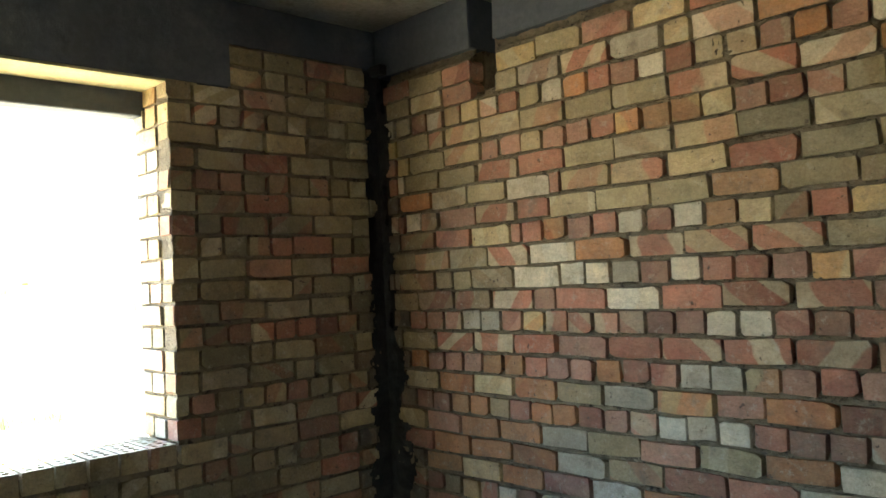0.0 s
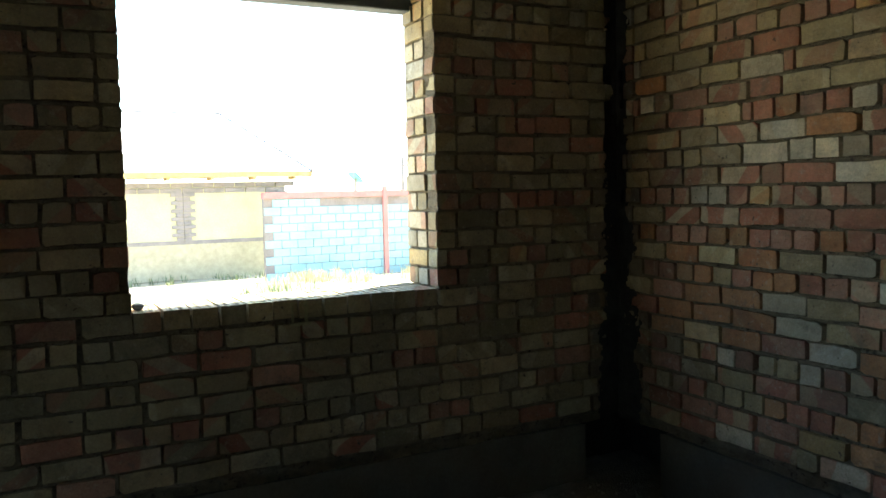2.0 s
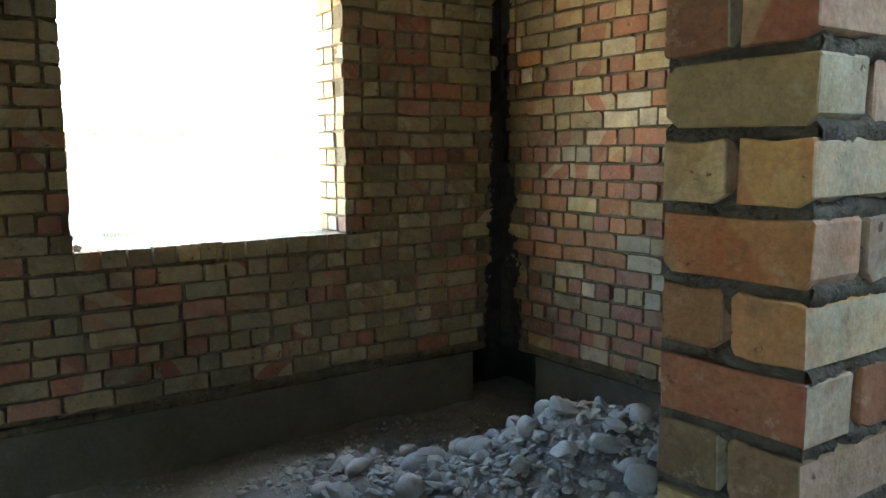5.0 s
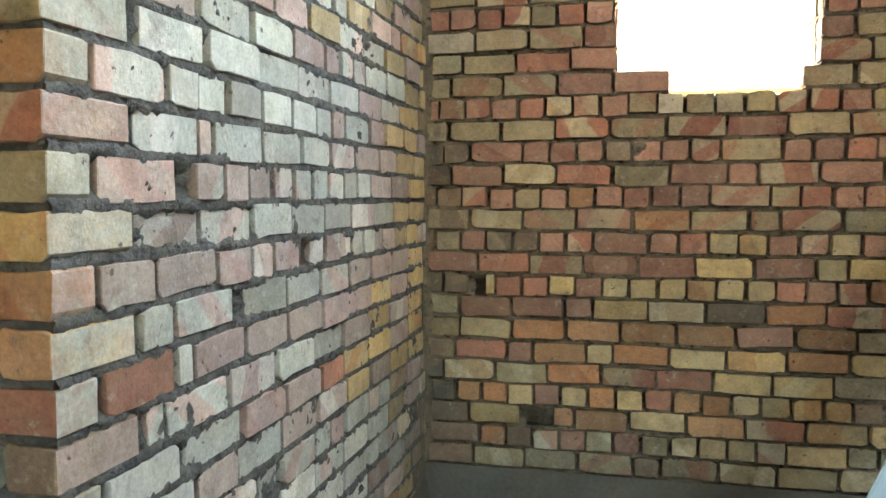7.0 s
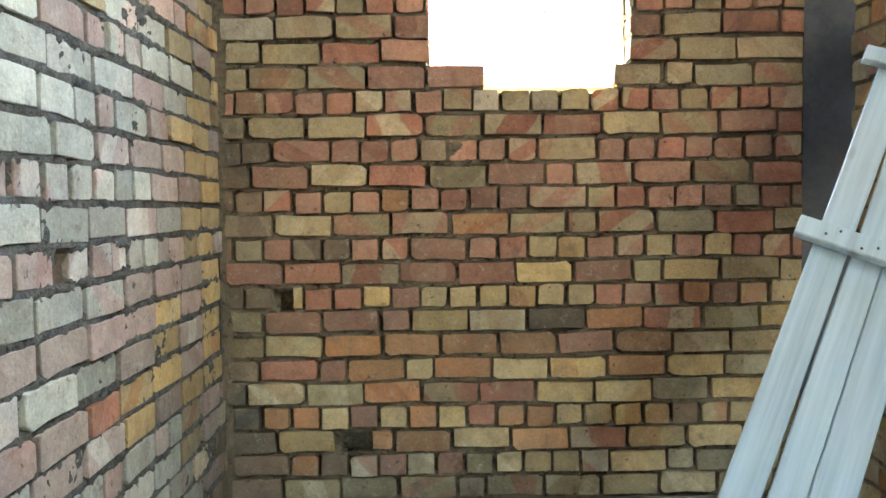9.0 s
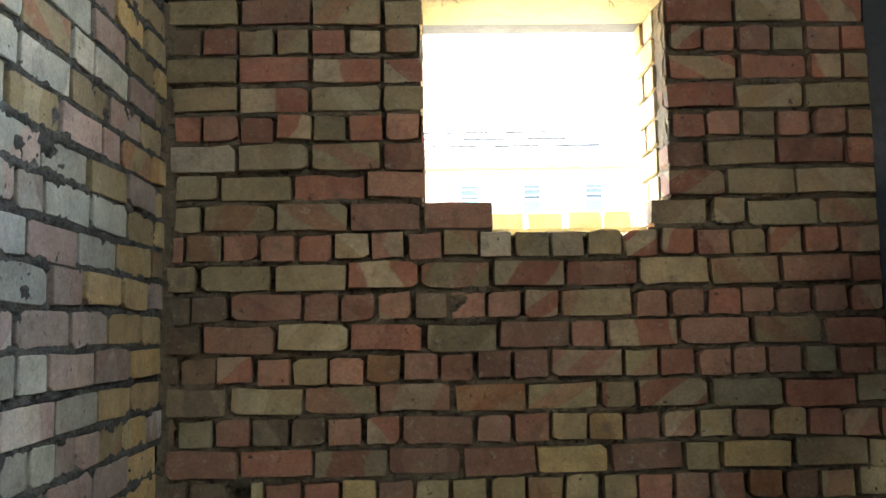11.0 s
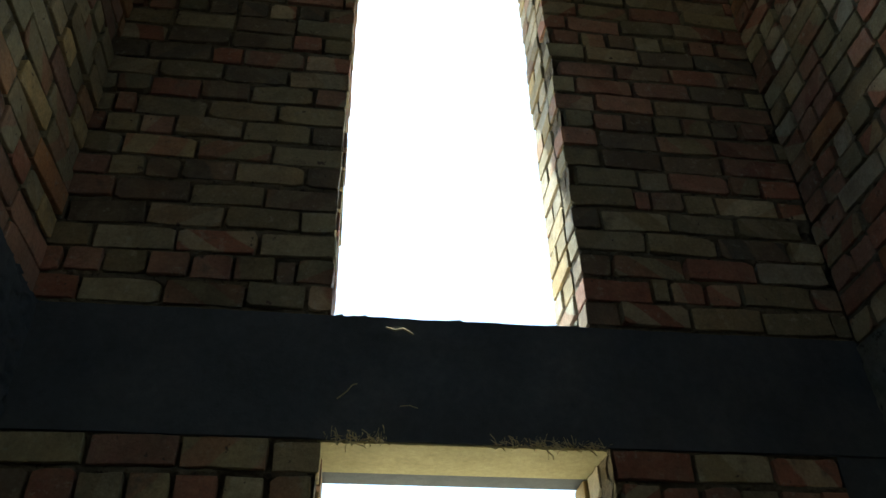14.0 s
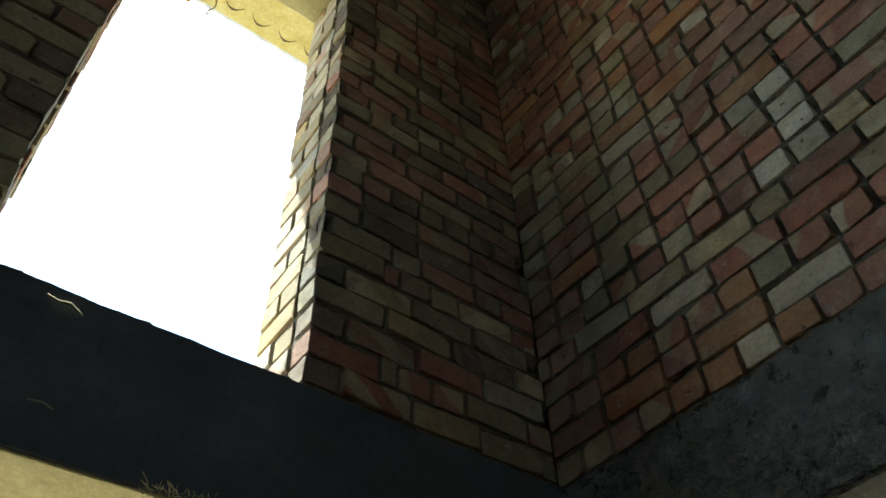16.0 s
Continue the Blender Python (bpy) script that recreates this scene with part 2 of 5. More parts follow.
M_GREYBLOCK = plain("grey_brick_trim", [(0.3, (0.2, 0.17, 0.16)), (0.7, (0.3, 0.25, 0.24))], 3, 0.85, 0.4, 0.004, 30)
M_FARBRICK = plain("pale_far_brick", [(0.3, (0.42, 0.33, 0.25)), (0.5, (0.52, 0.43, 0.33)), (0.7, (0.38, 0.26, 0.19))], 3.5, 0.85, 0.4, 0.006, 12)
M_FARCONC = plain("grey_green_concrete", [(0.3, (0.24, 0.27, 0.24)), (0.7, (0.34, 0.37, 0.33))], 1.5, 0.85, 0.3, 0.004, 20)
M_WHITE = plain("white_window_plastic", [(0.3, (0.72, 0.74, 0.76)), (0.7, (0.8, 0.8, 0.8))], 3, 0.4, 0.05, 0.001, 30)
M_WEED = plain("weeds", [(0.3, (0.1, 0.13, 0.06)), (0.7, (0.22, 0.23, 0.12))], 4, 0.8, 0.2, 0.003, 30)
M_STRAW = plain("dry_straw", [(0.3, (0.4, 0.34, 0.2)), (0.7, (0.55, 0.48, 0.32))], 30, 0.9, 0.1, 0.001, 60)
M_ORANGE = plain("orange_painted_joist", [(0.3, (0.45, 0.17, 0.05)), (0.7, (0.56, 0.24, 0.08))], 6, 0.7, 0.2, 0.003, 40)
# Black of the open corner: staining and the deep shade inside, in one colour.
M_CORNER_DARK = plain("corner_black", [(0.3, (0.012, 0.012, 0.012)), (0.7, (0.045, 0.042, 0.038))], 8, 0.9, 0.6, 0.01, 50)
M_WIRE = plain("dark_wire", [(0.3, (0.03, 0.03, 0.03)), (0.7, (0.05, 0.05, 0.05))], 5, 0.6, 0.1, 0.001, 40)


def glass_material(name, colour, rough):
    m, n, l = material(name)
    b = n["Principled BSDF"]
    b.inputs["Base Color"].default_value = (*colour, 1)
    b.inputs["Roughness"].default_value = rough
    b.inputs["Specular IOR Level"].default_value = 0.8
    return m


M_PANE_BLUE = glass_material("turquoise_film_pane", (0.03, 0.3, 0.4), 0.15)
M_PANE_DARK = glass_material("dark_pane", (0.02, 0.025, 0.03), 0.08)


def plank_material():
    """Silver-grey weathered softwood with long grain and knots."""
    m, n, l = material("weathered_plank")
    c = n.new("ShaderNodeTexCoord").outputs["Object"]
    mp = n.new("ShaderNodeMapping")
    mp.inputs["Scale"].default_value = (26, 26, 1.0)
    l.new(c, mp.inputs[0])
    b = n["Principled BSDF"]
    grain = noise_node(n, l, mp.outputs[0], 1.0, 6, 0.6)
    r = ramp(n, [(0.22, (0.19, 0.26, 0.32)), (0.5, (0.31, 0.41, 0.49)), (0.78, (0.41, 0.53, 0.62))])
    l.new(grain, r.inputs[0])
    mk = n.new("ShaderNodeMapping")
    mk.inputs["Scale"].default_value = (9, 9, 3.4)
    l.new(c, mk.inputs[0])
    knot = n.new("ShaderNodeTexVoronoi")
    knot.inputs["Scale"].default_value = 1.0
    l.new(mk.outputs[0], knot.inputs["Vector"])
    kr = ramp(n, [(0.06, (0.6, 0.6, 0.6)), (0.16, (0, 0, 0))])
    l.new(knot.outputs["Distance"], kr.inputs[0])
    col = mixed(n, l, kr.outputs[0], r.outputs[0], (0.16, 0.14, 0.12))
    l.new(col, b.inputs["Base Color"])
    b.inputs["Roughness"].default_value = 0.75
    bumped(n, l, grain, b, 0.3, 0.002)
    return m


M_PLANK = plank_material()


# ---------------------------------------------------------------- mesh helpers
def finish(ob, mat, parent=None, label=""):
    if mat:
        ob.data.materials.append(mat)
    if parent:
        ob.parent = parent
    if label:
        ob["label"] = label
    return ob


def part(name, bm, mat, parent=None, label="", smooth=False):
    me = bpy.data.meshes.new(name)
    bm.to_mesh(me)
    bm.free()
    if smooth:
        me.shade_smooth()
    return finish(new(name, me), mat, parent, label)


def add_box(bm, x0, x1, y0, y1, z0, z1, m=None):
    v = [bm.verts.new((m @ Vector((x, y, z))) if m else (x, y, z)) for x in (x0, x1) for y in (y0, y1) for z in (z0, z1)]
    for f in ((0, 1, 3, 2), (4, 6, 7, 5), (0, 4, 5, 1), (2, 3, 7, 6), (0, 2, 6, 4), (1, 5, 7, 3)):
        bm.faces.new([v[i] for i in f])


def box(name, dims, mat, parent=None, label="", bevel=0.0):
    bm = bmesh.new()
    add_box(bm, *dims)
    if bevel:
        bmesh.ops.bevel(bm, geom=bm.edges[:], offset=bevel, segments=1, affect="EDGES")
    return part(name, bm, mat, parent, label)


def boxes(name, rows, mat, parent=None, label=""):
    bm = bmesh.new()
    for r in rows:
        add_box(bm, *r)
    return part(name, bm, mat, parent, label)


def structure(ob, label, category="wall"):
    return tagged(ob, label, category, kind="structure")


def rough_sheet(name, mat, origin, u, n, length, height, step, amount, holes=(), parent=None, grain=9.0, offset=0.0, beds=None, pits=0.0):
    """A sheet of uneven mortar or concrete along u and up, pushed in and out along n by noise.
    beds: (height of a bed joint, course height, flush offset, sink): near flush along the beds, sunk in the upright joints."""
    origin, u, n = Vector(origin), Vector(u), Vector(n)
    cu, cv = max(2, int(length / step)), max(2, int(height / step))
    verts, faces = [], []
    for j in range(cv + 1):
        for i in range(cu + 1):
            a, b = length * i / cu, height * j / cv
            q = origin + u * a + Vector((0, 0, b))
            d = noise.noise(q * grain) * 0.6 + noise.noise(q * grain * 3.1) * 0.4
            if beds:
                off = abs((q.z - beds[0] + beds[1] / 2) % beds[1] - beds[1] / 2)
                k = min(1.0, max(0.0, (off - 0.012) / 0.012))
                fill = max(0.0, noise.noise(q * 5.3 + Vector((9, 4, 2))))
                verts.append(q + n * (beds[2] + amount * d * (1 + k) - k * beds[3] * (1 - 1.3 * fill)))
                continue
            if pits:
                hole = noise.noise(Vector((q.x * 16, q.y * 16, q.z * 30))) + 0.6 * noise.noise(q * 47)
                patch = 0.5 + noise.noise(q * 3.7 + Vector((3, 1, 7)))
                d -= pits / amount * min(1.0, max(0.0, (hole * patch - 0.12) * 7))
                d -= 0.5 * max(0.0, 1 - abs((q.z - 3.1) % 0.135 - 0.07) / 0.009)
            verts.append(q + n * (offset + amount * d))
    for j in range(cv):
        for i in range(cu):
            a, b = length * (i + 0.5) / cu, height * (j + 0.5) / cv + origin.z
            if any(h[0] < a < h[1] and h[2] < b < h[3] for h in holes):
                continue
            k = j * (cu + 1) + i
            faces.append((k, k + 1, k + cu + 2, k + cu + 1))
    me = bpy.data.meshes.new(name)
    me.from_pydata(verts, [], faces)
    me.shade_smooth()
    return finish(new(name, me), mat, parent)


# ---------------------------------------------------------------- bricks
BRICK_H = 0.094
rng = random.Random(7)


def brick_shape(length, depth, seed, back=False):
    """One worn brick: front at y = 0, going in along +y; corners knocked off, edges chamfered."""
    r = random.Random(seed)
    hx, hz = length / 2, BRICK_H / 2
    ring = []
    for sx, sz in ((-1, -1), (1, -1), (1, 1), (-1, 1)):
        a, b = r.uniform(0.002, 0.007), r.uniform(0.002, 0.006)
        if r.random() < 0.26:
            a, b = a + r.uniform(0.005, 0.022), b + r.uniform(0.004, 0.016)
        pa, pb = (sx * (hx - a), sz * (hz + r.uniform(-0.005, 0.0015))), (sx * (hx + r.uniform(-0.004, 0.0015)), sz * (hz - b))
        ring += [pa, pb] if sx * sz < 0 else [pb, pa]
        if (sx, sz) in ((1, 1), (-1, -1)):
            ring.append((r.uniform(-0.4, 0.4) * hx, sz * (hz + r.uniform(-0.006, 0.002))))
    def at(k, y, inset):
        return [((x * (1 - inset / hx)), y + (r.uniform(-0.0012, 0.0012)), z * (1 - inset / hz)) for x, z in ring]
    levels = [at(0, 0.0, 0.0022), at(1, 0.0026, 0.0)] + ([at(2, depth - 0.0045, 0.0), at(3, depth, 0.0045)] if back else [at(2, depth, 0.0)])
    verts = [v for lv in levels for v in lv]
    c = len(ring)
    faces = [tuple(range(c))]
    for k in range(len(levels) - 1):
        for i in range(c):
            faces.append((k * c + i, (k + 1) * c + i, (k + 1) * c + (i + 1) % c, k * c + (i + 1) % c))
    if back:
        faces.append(tuple(reversed(range((len(levels) - 1) * c, len(levels) * c))))
    return verts, faces


SHAPES = {}
for kind, length in (("S", 0.25), ("H", 0.12)):
    SHAPES[kind] = [brick_shape(length, 0.1, 10 * k + len(kind) + (5 if kind == "H" else 0)) for k in range(8)]
SHAPES["C"] = [brick_shape(0.25, 0.12, 300 + k, True) for k in range(5)]    # corner brick, long side out
SHAPES["D"] = [brick_shape(0.12, 0.25, 400 + k, True) for k in range(5)]    # corner brick, end out
MESHES = {}


def brick_mesh(kind, k, mat):
    key = (kind, k, mat.name)
    if key not in MESHES:
        me = bpy.data.meshes.new("brick")
        v, f = SHAPES[kind][k]
        me.from_pydata(v, [], f)
        me.materials.append(mat)
        MESHES[key] = me
    return MESHES[key]


def free_spans(length, holes, z, start=0.0):
    spans = [(start, length)]
    for u0, u1, z0, z1 in holes:
        if z0 < z < z1:
            spans = [s for a, b in spans for s in ((a, min(b, u0)), (max(a, u1), b)) if s[1] - s[0] > 0.02]
    return spans


SIZES = {"S": 0.25, "H": 0.12, "Q": 0.185, "T": 0.055}      # stretcher, header, three-quarter bat, thin closer


def run_of(letter, a, b, joint, phase=None):
    """Bricks of one course from a to b by its letter: S stretchers, H headers, M both mixed."""
    out = []
    if phase is not None:
        unit = 0.26 if letter == "S" else 0.13
        pos = phase - unit * math.ceil((phase - a) / unit)
    else:
        pos = a if rng.random() < 0.4 else a - rng.choice((0.0, 0.065, 0.13))
    while pos < b - 0.03:
        kind = letter if letter in "SH" else ("S" if rng.random() < 0.62 else "H")
        if letter == "S" and rng.random() < 0.05:
            kind = "H"
        if letter == "H" and rng.random() < 0.04:
            kind = "S"
        lo, hi = max(pos, a), min(pos + SIZES[kind], b)
        if b - hi < 0.045:
            hi = b
        pos += SIZES[kind] + joint + rng.uniform(-0.002, 0.005)
        out.append((kind, lo, hi, ""))
    return out


def bonded(u0, u1, codes, joint):
    """Bricks of one course as it is bonded: each code is a size and a tone; - leaves a gap."""
    codes = codes.split()
    total = sum(SIZES[c[0]] + joint for c in codes)
    k, pos, out = (u1 - u0) / total, u0, []
    for c in codes:
        step = (SIZES[c[0]] + joint) * k
        if c[1] != "-":
            out.append((c[0], pos, pos + step - joint, c[1]))
        pos += step
    return out


def lay_courses(wall, origin, u, n, length, z0, courses, pitch, pattern, holes, focus, mix, phases=None, bonds=None, tones=None, starts=None, dark_at=None, tooth=0.0, limit=300, joint=0.009, gaps=0.0, tooth_end=0.0):
    """Lay a face of bricks. pattern: a letter a course, bottom first. bonds: courses laid brick by brick. tones: a
    letter for each half brick along the course. dark_at: tells where bricks take the dark tone D. mix: tones to draw
    from, as one text or as (u, text before, text after).
    focus: (u, z) round which the single bricks are kept as objects; the rest becomes one joined part."""
    origin, u, n = Vector(origin), Vector(u), Vector(n)
    inward = -n
    basis = Matrix((u, inward, Vector((0, 0, 1)))).transposed()
    laid = []
    for c in range(courses):
        z = z0 + (c + 0.5) * pitch
        letter = pattern[c % len(pattern)]
        start = starts[c % len(starts)] if starts else 0.0
        if bonds and c in bonds:
            row, done = [], start
            for u0, u1, codes in bonds[c] if isinstance(bonds[c][0], tuple) else (bonds[c],):
                row += run_of(letter, done, u0 - joint, joint) if u0 - done > 0.05 else []
                row += bonded(u0, u1, codes, joint)
                done = u1
            row += run_of(letter, done, length, joint, done) if length - done > 0.05 else []
        else:
            row = run_of(letter, start, length, joint, phases.get(c) if phases else None)
        for a, b in free_spans(length, holes, z, start):
            if tooth and a <= start:
                a += tooth * (c % 2) + rng.uniform(0, 0.03)
            if tooth_end and b >= length:
                b -= tooth_end * (c % 2) + rng.uniform(0, 0.03)
            for kind, lo, hi, tone in row:
                lo, hi = max(lo, a), min(hi, b)
                lo, hi = lo + max(0.0, rng.gauss(0, 0.003)), hi - max(0.0, rng.gauss(0, 0.003))
                if hi - lo < 0.035 or (gaps and rng.random() < gaps):
                    continue
                mid = (lo + hi) / 2
                if not tone and tones and c < len(tones):
                    cells = tones[c]
                    tone = cells[min(len(cells) - 1, int(mid / 0.13))]
                if not tone:
                    tone = rng.choice(mix if isinstance(mix, str) else mix[1] if mid + rng.uniform(-0.2, 0.2) < mix[0] else mix[2])
                if dark_at and dark_at(mid + rng.gauss(0, 0.03), z):
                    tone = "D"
                laid.append(("H" if kind in "HT" else "S", mid, z, hi - lo, tone))
    laid.sort(key=lambda e: math.hypot(e[1] - focus[0], (e[2] - focus[1]) * 1.3))
    rest_v, rest_f, rest_m = [], [], []
    for i, (kind, a, z, wide, tone) in enumerate(laid):
        k = rng.randrange(8)
        flip = rng.random() < 0.5
        turn = Matrix.Rotation(math.pi if flip else 0.0, 3, "Y") @ Matrix.Rotation(radians(rng.gauss(0, 0.9)), 3, "Y") @ Matrix.Rotation(radians(rng.gauss(0, 1.4)), 3, "Z")
        m3 = basis @ turn @ Matrix.Diagonal((wide / SIZES[kind], 1, rng.uniform(0.955, 1.04)))
        at = origin + u * a + Vector((0, 0, z + rng.gauss(0, 0.003))) + n * rng.gauss(0.0, 0.004)
        if i < limit:
            ob = new("brick", brick_mesh(kind, k, M_TONE[tone]))
            ob.matrix_world = Matrix.Translation(at) @ m3.to_4x4()
            ob.parent = wall
        else:
            v, f = SHAPES[kind][k]
            o = len(rest_v)
            rest_v += [m3 @ Vector(q) + at for q in v]
            rest_f += [tuple(j + o for j in g) for g in f]
            rest_m += [TONE_LIST.index(tone)] * len(f)
    if rest_v:
        me = bpy.data.meshes.new("brickwork")
        me.from_pydata(rest_v, [], rest_f)
        for mat in M_TONE_J:
            me.materials.append(mat)
        me.polygons.foreach_set("material_index", rest_m)
        tagged(finish(new("brickwork", me), None, wall), kind="stuff")


def single_brick(parent, kind, at, u, n, mat, scale=1.0):
    u, n = Vector(u), Vector(n)
    m3 = Matrix((u, -n, Vector((0, 0, 1)))).transposed() @ Matrix.Diagonal((scale, 1, 1))
    ob = new("brick", brick_mesh(kind, rng.randrange(5), mat))
    ob.matrix_world = Matrix.Translation(Vector(at) + n * rng.gauss(0, 0.003)) @ m3.to_4x4()
    ob.parent = parent
    return ob


def jamb(parent, x, y, inward, face_n, z0, z1, pitch, mix, depth=THICK, first=0):
    """Bricks down the side of an opening, behind the face bricks."""
    inward, face_n = Vector(inward), Vector(face_n)
    rough_sheet("mortar", M_MORTAR, (x, y, z0), inward, face_n, depth, z1 - z0, 0.02, 0.009, (), parent, 17, -0.012)
    c = 0
    z = z0
    while z < z1 - 0.05:
        cuts = ((0.112, 0.25), (0.25, 0.0)) if (c + first) % 2 else ((0.112, 0.12), (0.245, 0.12))
        for d0, ln in cuts:
            if ln == 0.0:
                continue
            ln = min(ln, depth - d0)
            kind = "C" if ln > 0.2 else "D"
            full = 0.25 if kind == "C" else 0.12
            mid = Vector((x, y, z + pitch / 2)) + inward * (d0 + ln / 2 + 0.006)
            # u must make a right-handed set with -face_n and up
            uu = Vector((0, 0, 1)).cross(face_n)
            single_brick(parent, kind, mid, uu, face_n, M_TONE[rng.choice(mix)], (ln - 0.004) / full)
        z += pitch
        c += 1


# ---------------------------------------------------------------- ground and floor
def outer_ground():
    bm = bmesh.new()
    rings = [0, 6, 12, 20, 35, 60, 120, 300, 900, 2500]
    seg = 48
    prev = None
    centre = bm.verts.new((-2, 2, -0.45))
    for r in rings[1:]:
        cur = []
        for i in range(seg):
            a = 2 * math.pi * i / seg
            x, y = -2 + r * math.cos(a), 2 + r * math.sin(a)
            cur.append(bm.verts.new((x, y, -0.45 + (0.12 * noise.noise((x * 0.1, y * 0.1, 0)) if 10 < r < 200 else 0))))
        for i in range(seg):
            if prev is None:
                bm.faces.new((centre, cur[i], cur[(i + 1) % seg]))
            else:
                bm.faces.new((prev[i], cur[i], cur[(i + 1) % seg], prev[(i + 1) % seg]))
        prev = cur
    return structure(part("ground", bm, M_DUST, smooth=True), "sunlit bare dusty soil around the house", "ground")


outer_ground()


def heap(x, y):
    """Height of the rubble heap in the west room."""
    h = 0.0
    for cx, cy, hh, rx, ry in ((-2.05, -1.05, 0.45, 0.6, 0.55), (-1.15, -0.8, 0.3, 0.7, 0.55), (-2.75, -1.85, 0.13, 0.75, 0.5)):
        h += hh * math.exp(-((x - cx) / rx) ** 2 - ((y - cy) / ry) ** 2)
    return min(h, 0.5)


def floor_height(x, y):
    base = 0.06 + 0.05 * noise.noise((x * 0.7, y * 0.7, 3)) + 0.02 * noise.noise((x * 3, y * 3, 1))
    if x < -0.1:
        base -= 0.12 * min(1, max(0, (-x - 1.2) / 2.0))
        base += heap(x, y)
    return base + 0.012 * noise.noise((x * 14, y * 14, 5)) + 0.01 * noise.noise((x * 31, y * 31, 5))


def inside_floor():
    step = 0.045
    x0, x1, y0, y1 = WEST - 0.3, EAST + 0.3, SOUTH - 0.3, 0.3
    cu, cv = int((x1 - x0) / step), int((y1 - y0) / step)
    verts = []
    for j in range(cv + 1):
        for i in range(cu + 1):
            x, y = x0 + (x1 - x0) * i / cu, y0 + (y1 - y0) * j / cv
            verts.append((x, y, floor_height(x, y)))
    faces = [(j * (cu + 1) + i, j * (cu + 1) + i + 1, (j + 1) * (cu + 1) + i + 1, (j + 1) * (cu + 1) + i) for j in range(cv) for i in range(cu)]
    me = bpy.data.meshes.new("floor")
    me.from_pydata(verts, [], faces)
    me.shade_smooth()
    return structure(finish(new("floor", me), M_GRAVEL), "uneven grey gravel and dust floor of the unfinished house", "floor")


inside_floor()

# ---------------------------------------------------------------- walls, cores and mortar
REC = 0.028      # core behind the jambs
DEEP = 0.11      # core behind the faces
AROW = 0.1065
A_BASE = 1.203 - 8 * AROW
A_TOP = 3.07
F_BASE = 0.395
VOID = 0.03      # corner shaft left open for a column

GAPS_2 = [(0.51, 0.65, 0.612, 0.7), (0.25, 0.31, 1.245, 1.34)]          # bricks left out
GAPS_1 = [(1.86, 1.96, 0.68, 0.77)]
GAPS_P = [(1.12, 1.18, 1.53, 1.62)]

VOID_S = -4.6      # south edge of the open shaft

# west wall
W_S = SOUTH
bo = WEST - THICK
wall_west = structure(boxes("wall_west", [
    (bo, WEST - DEEP, W_S, WIN_A[0] - REC, 0.28, 2.897), (bo, WEST - DEEP, WIN_A[0] - REC, WIN_A[1] + REC, 0.28, WIN_A[2] - 0.095),
    (bo, WEST - DEEP, WIN_A[1] + REC, -VOID - 0.13, 0.28, 2.897), (bo, WEST - DEEP, -0.93, -VOID - 0.13, 2.897, 3.12)], M_MORTAR),
    "unplastered brick wall with a bare window opening, toothed corner")
rough_sheet("mortar", M_MORTAR, (WEST, W_S, 0.28), (0, 1, 0), (1, 0, 0), -VOID - 0.06 - W_S, 2.84, 0.0125, 0.013,
            [(WIN_A[0] - W_S - 0.01, WIN_A[1] - W_S + 0.01, WIN_A[2] - 0.03, 4), (0, -0.93 - W_S, 2.9, 4)], wall_west, 20, -0.014, (A_BASE, AROW, -0.008, 0.036))
# north wall of the west room
wall_north_1 = structure(boxes("wall_north_1", [(WEST + VOID + 0.13, -PART, DEEP, THICK, 0.28, 2.85), (WEST + VOID + 0.13, -3.12, DEEP, THICK, 2.85, A_TOP),
                                                (-3.12, -2.95, 0.2, THICK, 2.85, CEIL), (-2.95, -PART, DEEP, THICK, 2.85, A_TOP)], M_MORTAR),
                         "unplastered wall of marbled red and buff bricks")
rough_sheet("mortar", M_MORTAR, (WEST + VOID + 0.06, 0, 0.28), (1, 0, 0), (0, -1, 0), -PART - WEST - VOID - 0.06, A_TOP - 0.28, 0.0125, 0.013,
            [(-3.115 - WEST - VOID - 0.06, -2.955 - WEST - VOID - 0.06, 2.85, 4)] + [(a - 0.06, c - 0.06, d, e) for a, c, d, e in GAPS_1], wall_north_1, 20, -0.014, (A_BASE, AROW, -0.008, 0.036))
# north wall of the stair shaft, ground storey
wall_north_2 = structure(boxes("wall_north_2", [(-PART, WIN_1[0] - REC, DEEP, THICK, 0.39, 3.09), (WIN_1[1] + REC, 2.58, DEEP, THICK, 0.39, 3.09),
                                                (WIN_1[0] - REC, WIN_1[1] + REC, DEEP, THICK, 0.39, 2.19), (WIN_1[0] - REC, 1.16, DEEP, THICK, 2.19, 2.3), (1.76, WIN_1[1] + REC, DEEP, THICK, 2.19, 2.3)], M_MORTAR),
                         "unplastered brick wall with a small bare window opening")
rough_sheet("mortar", M_MORTAR, (0, 0, 0.39), (1, 0, 0), (0, -1, 0), 2.58, 2.7, 0.0125, 0.013, [(0.92, 1.815, 2.31, 4), (1.165, 1.75, 2.205, 4)] + GAPS_2, wall_north_2, 20, -0.014, (F_BASE, COURSE, -0.008, 0.036))
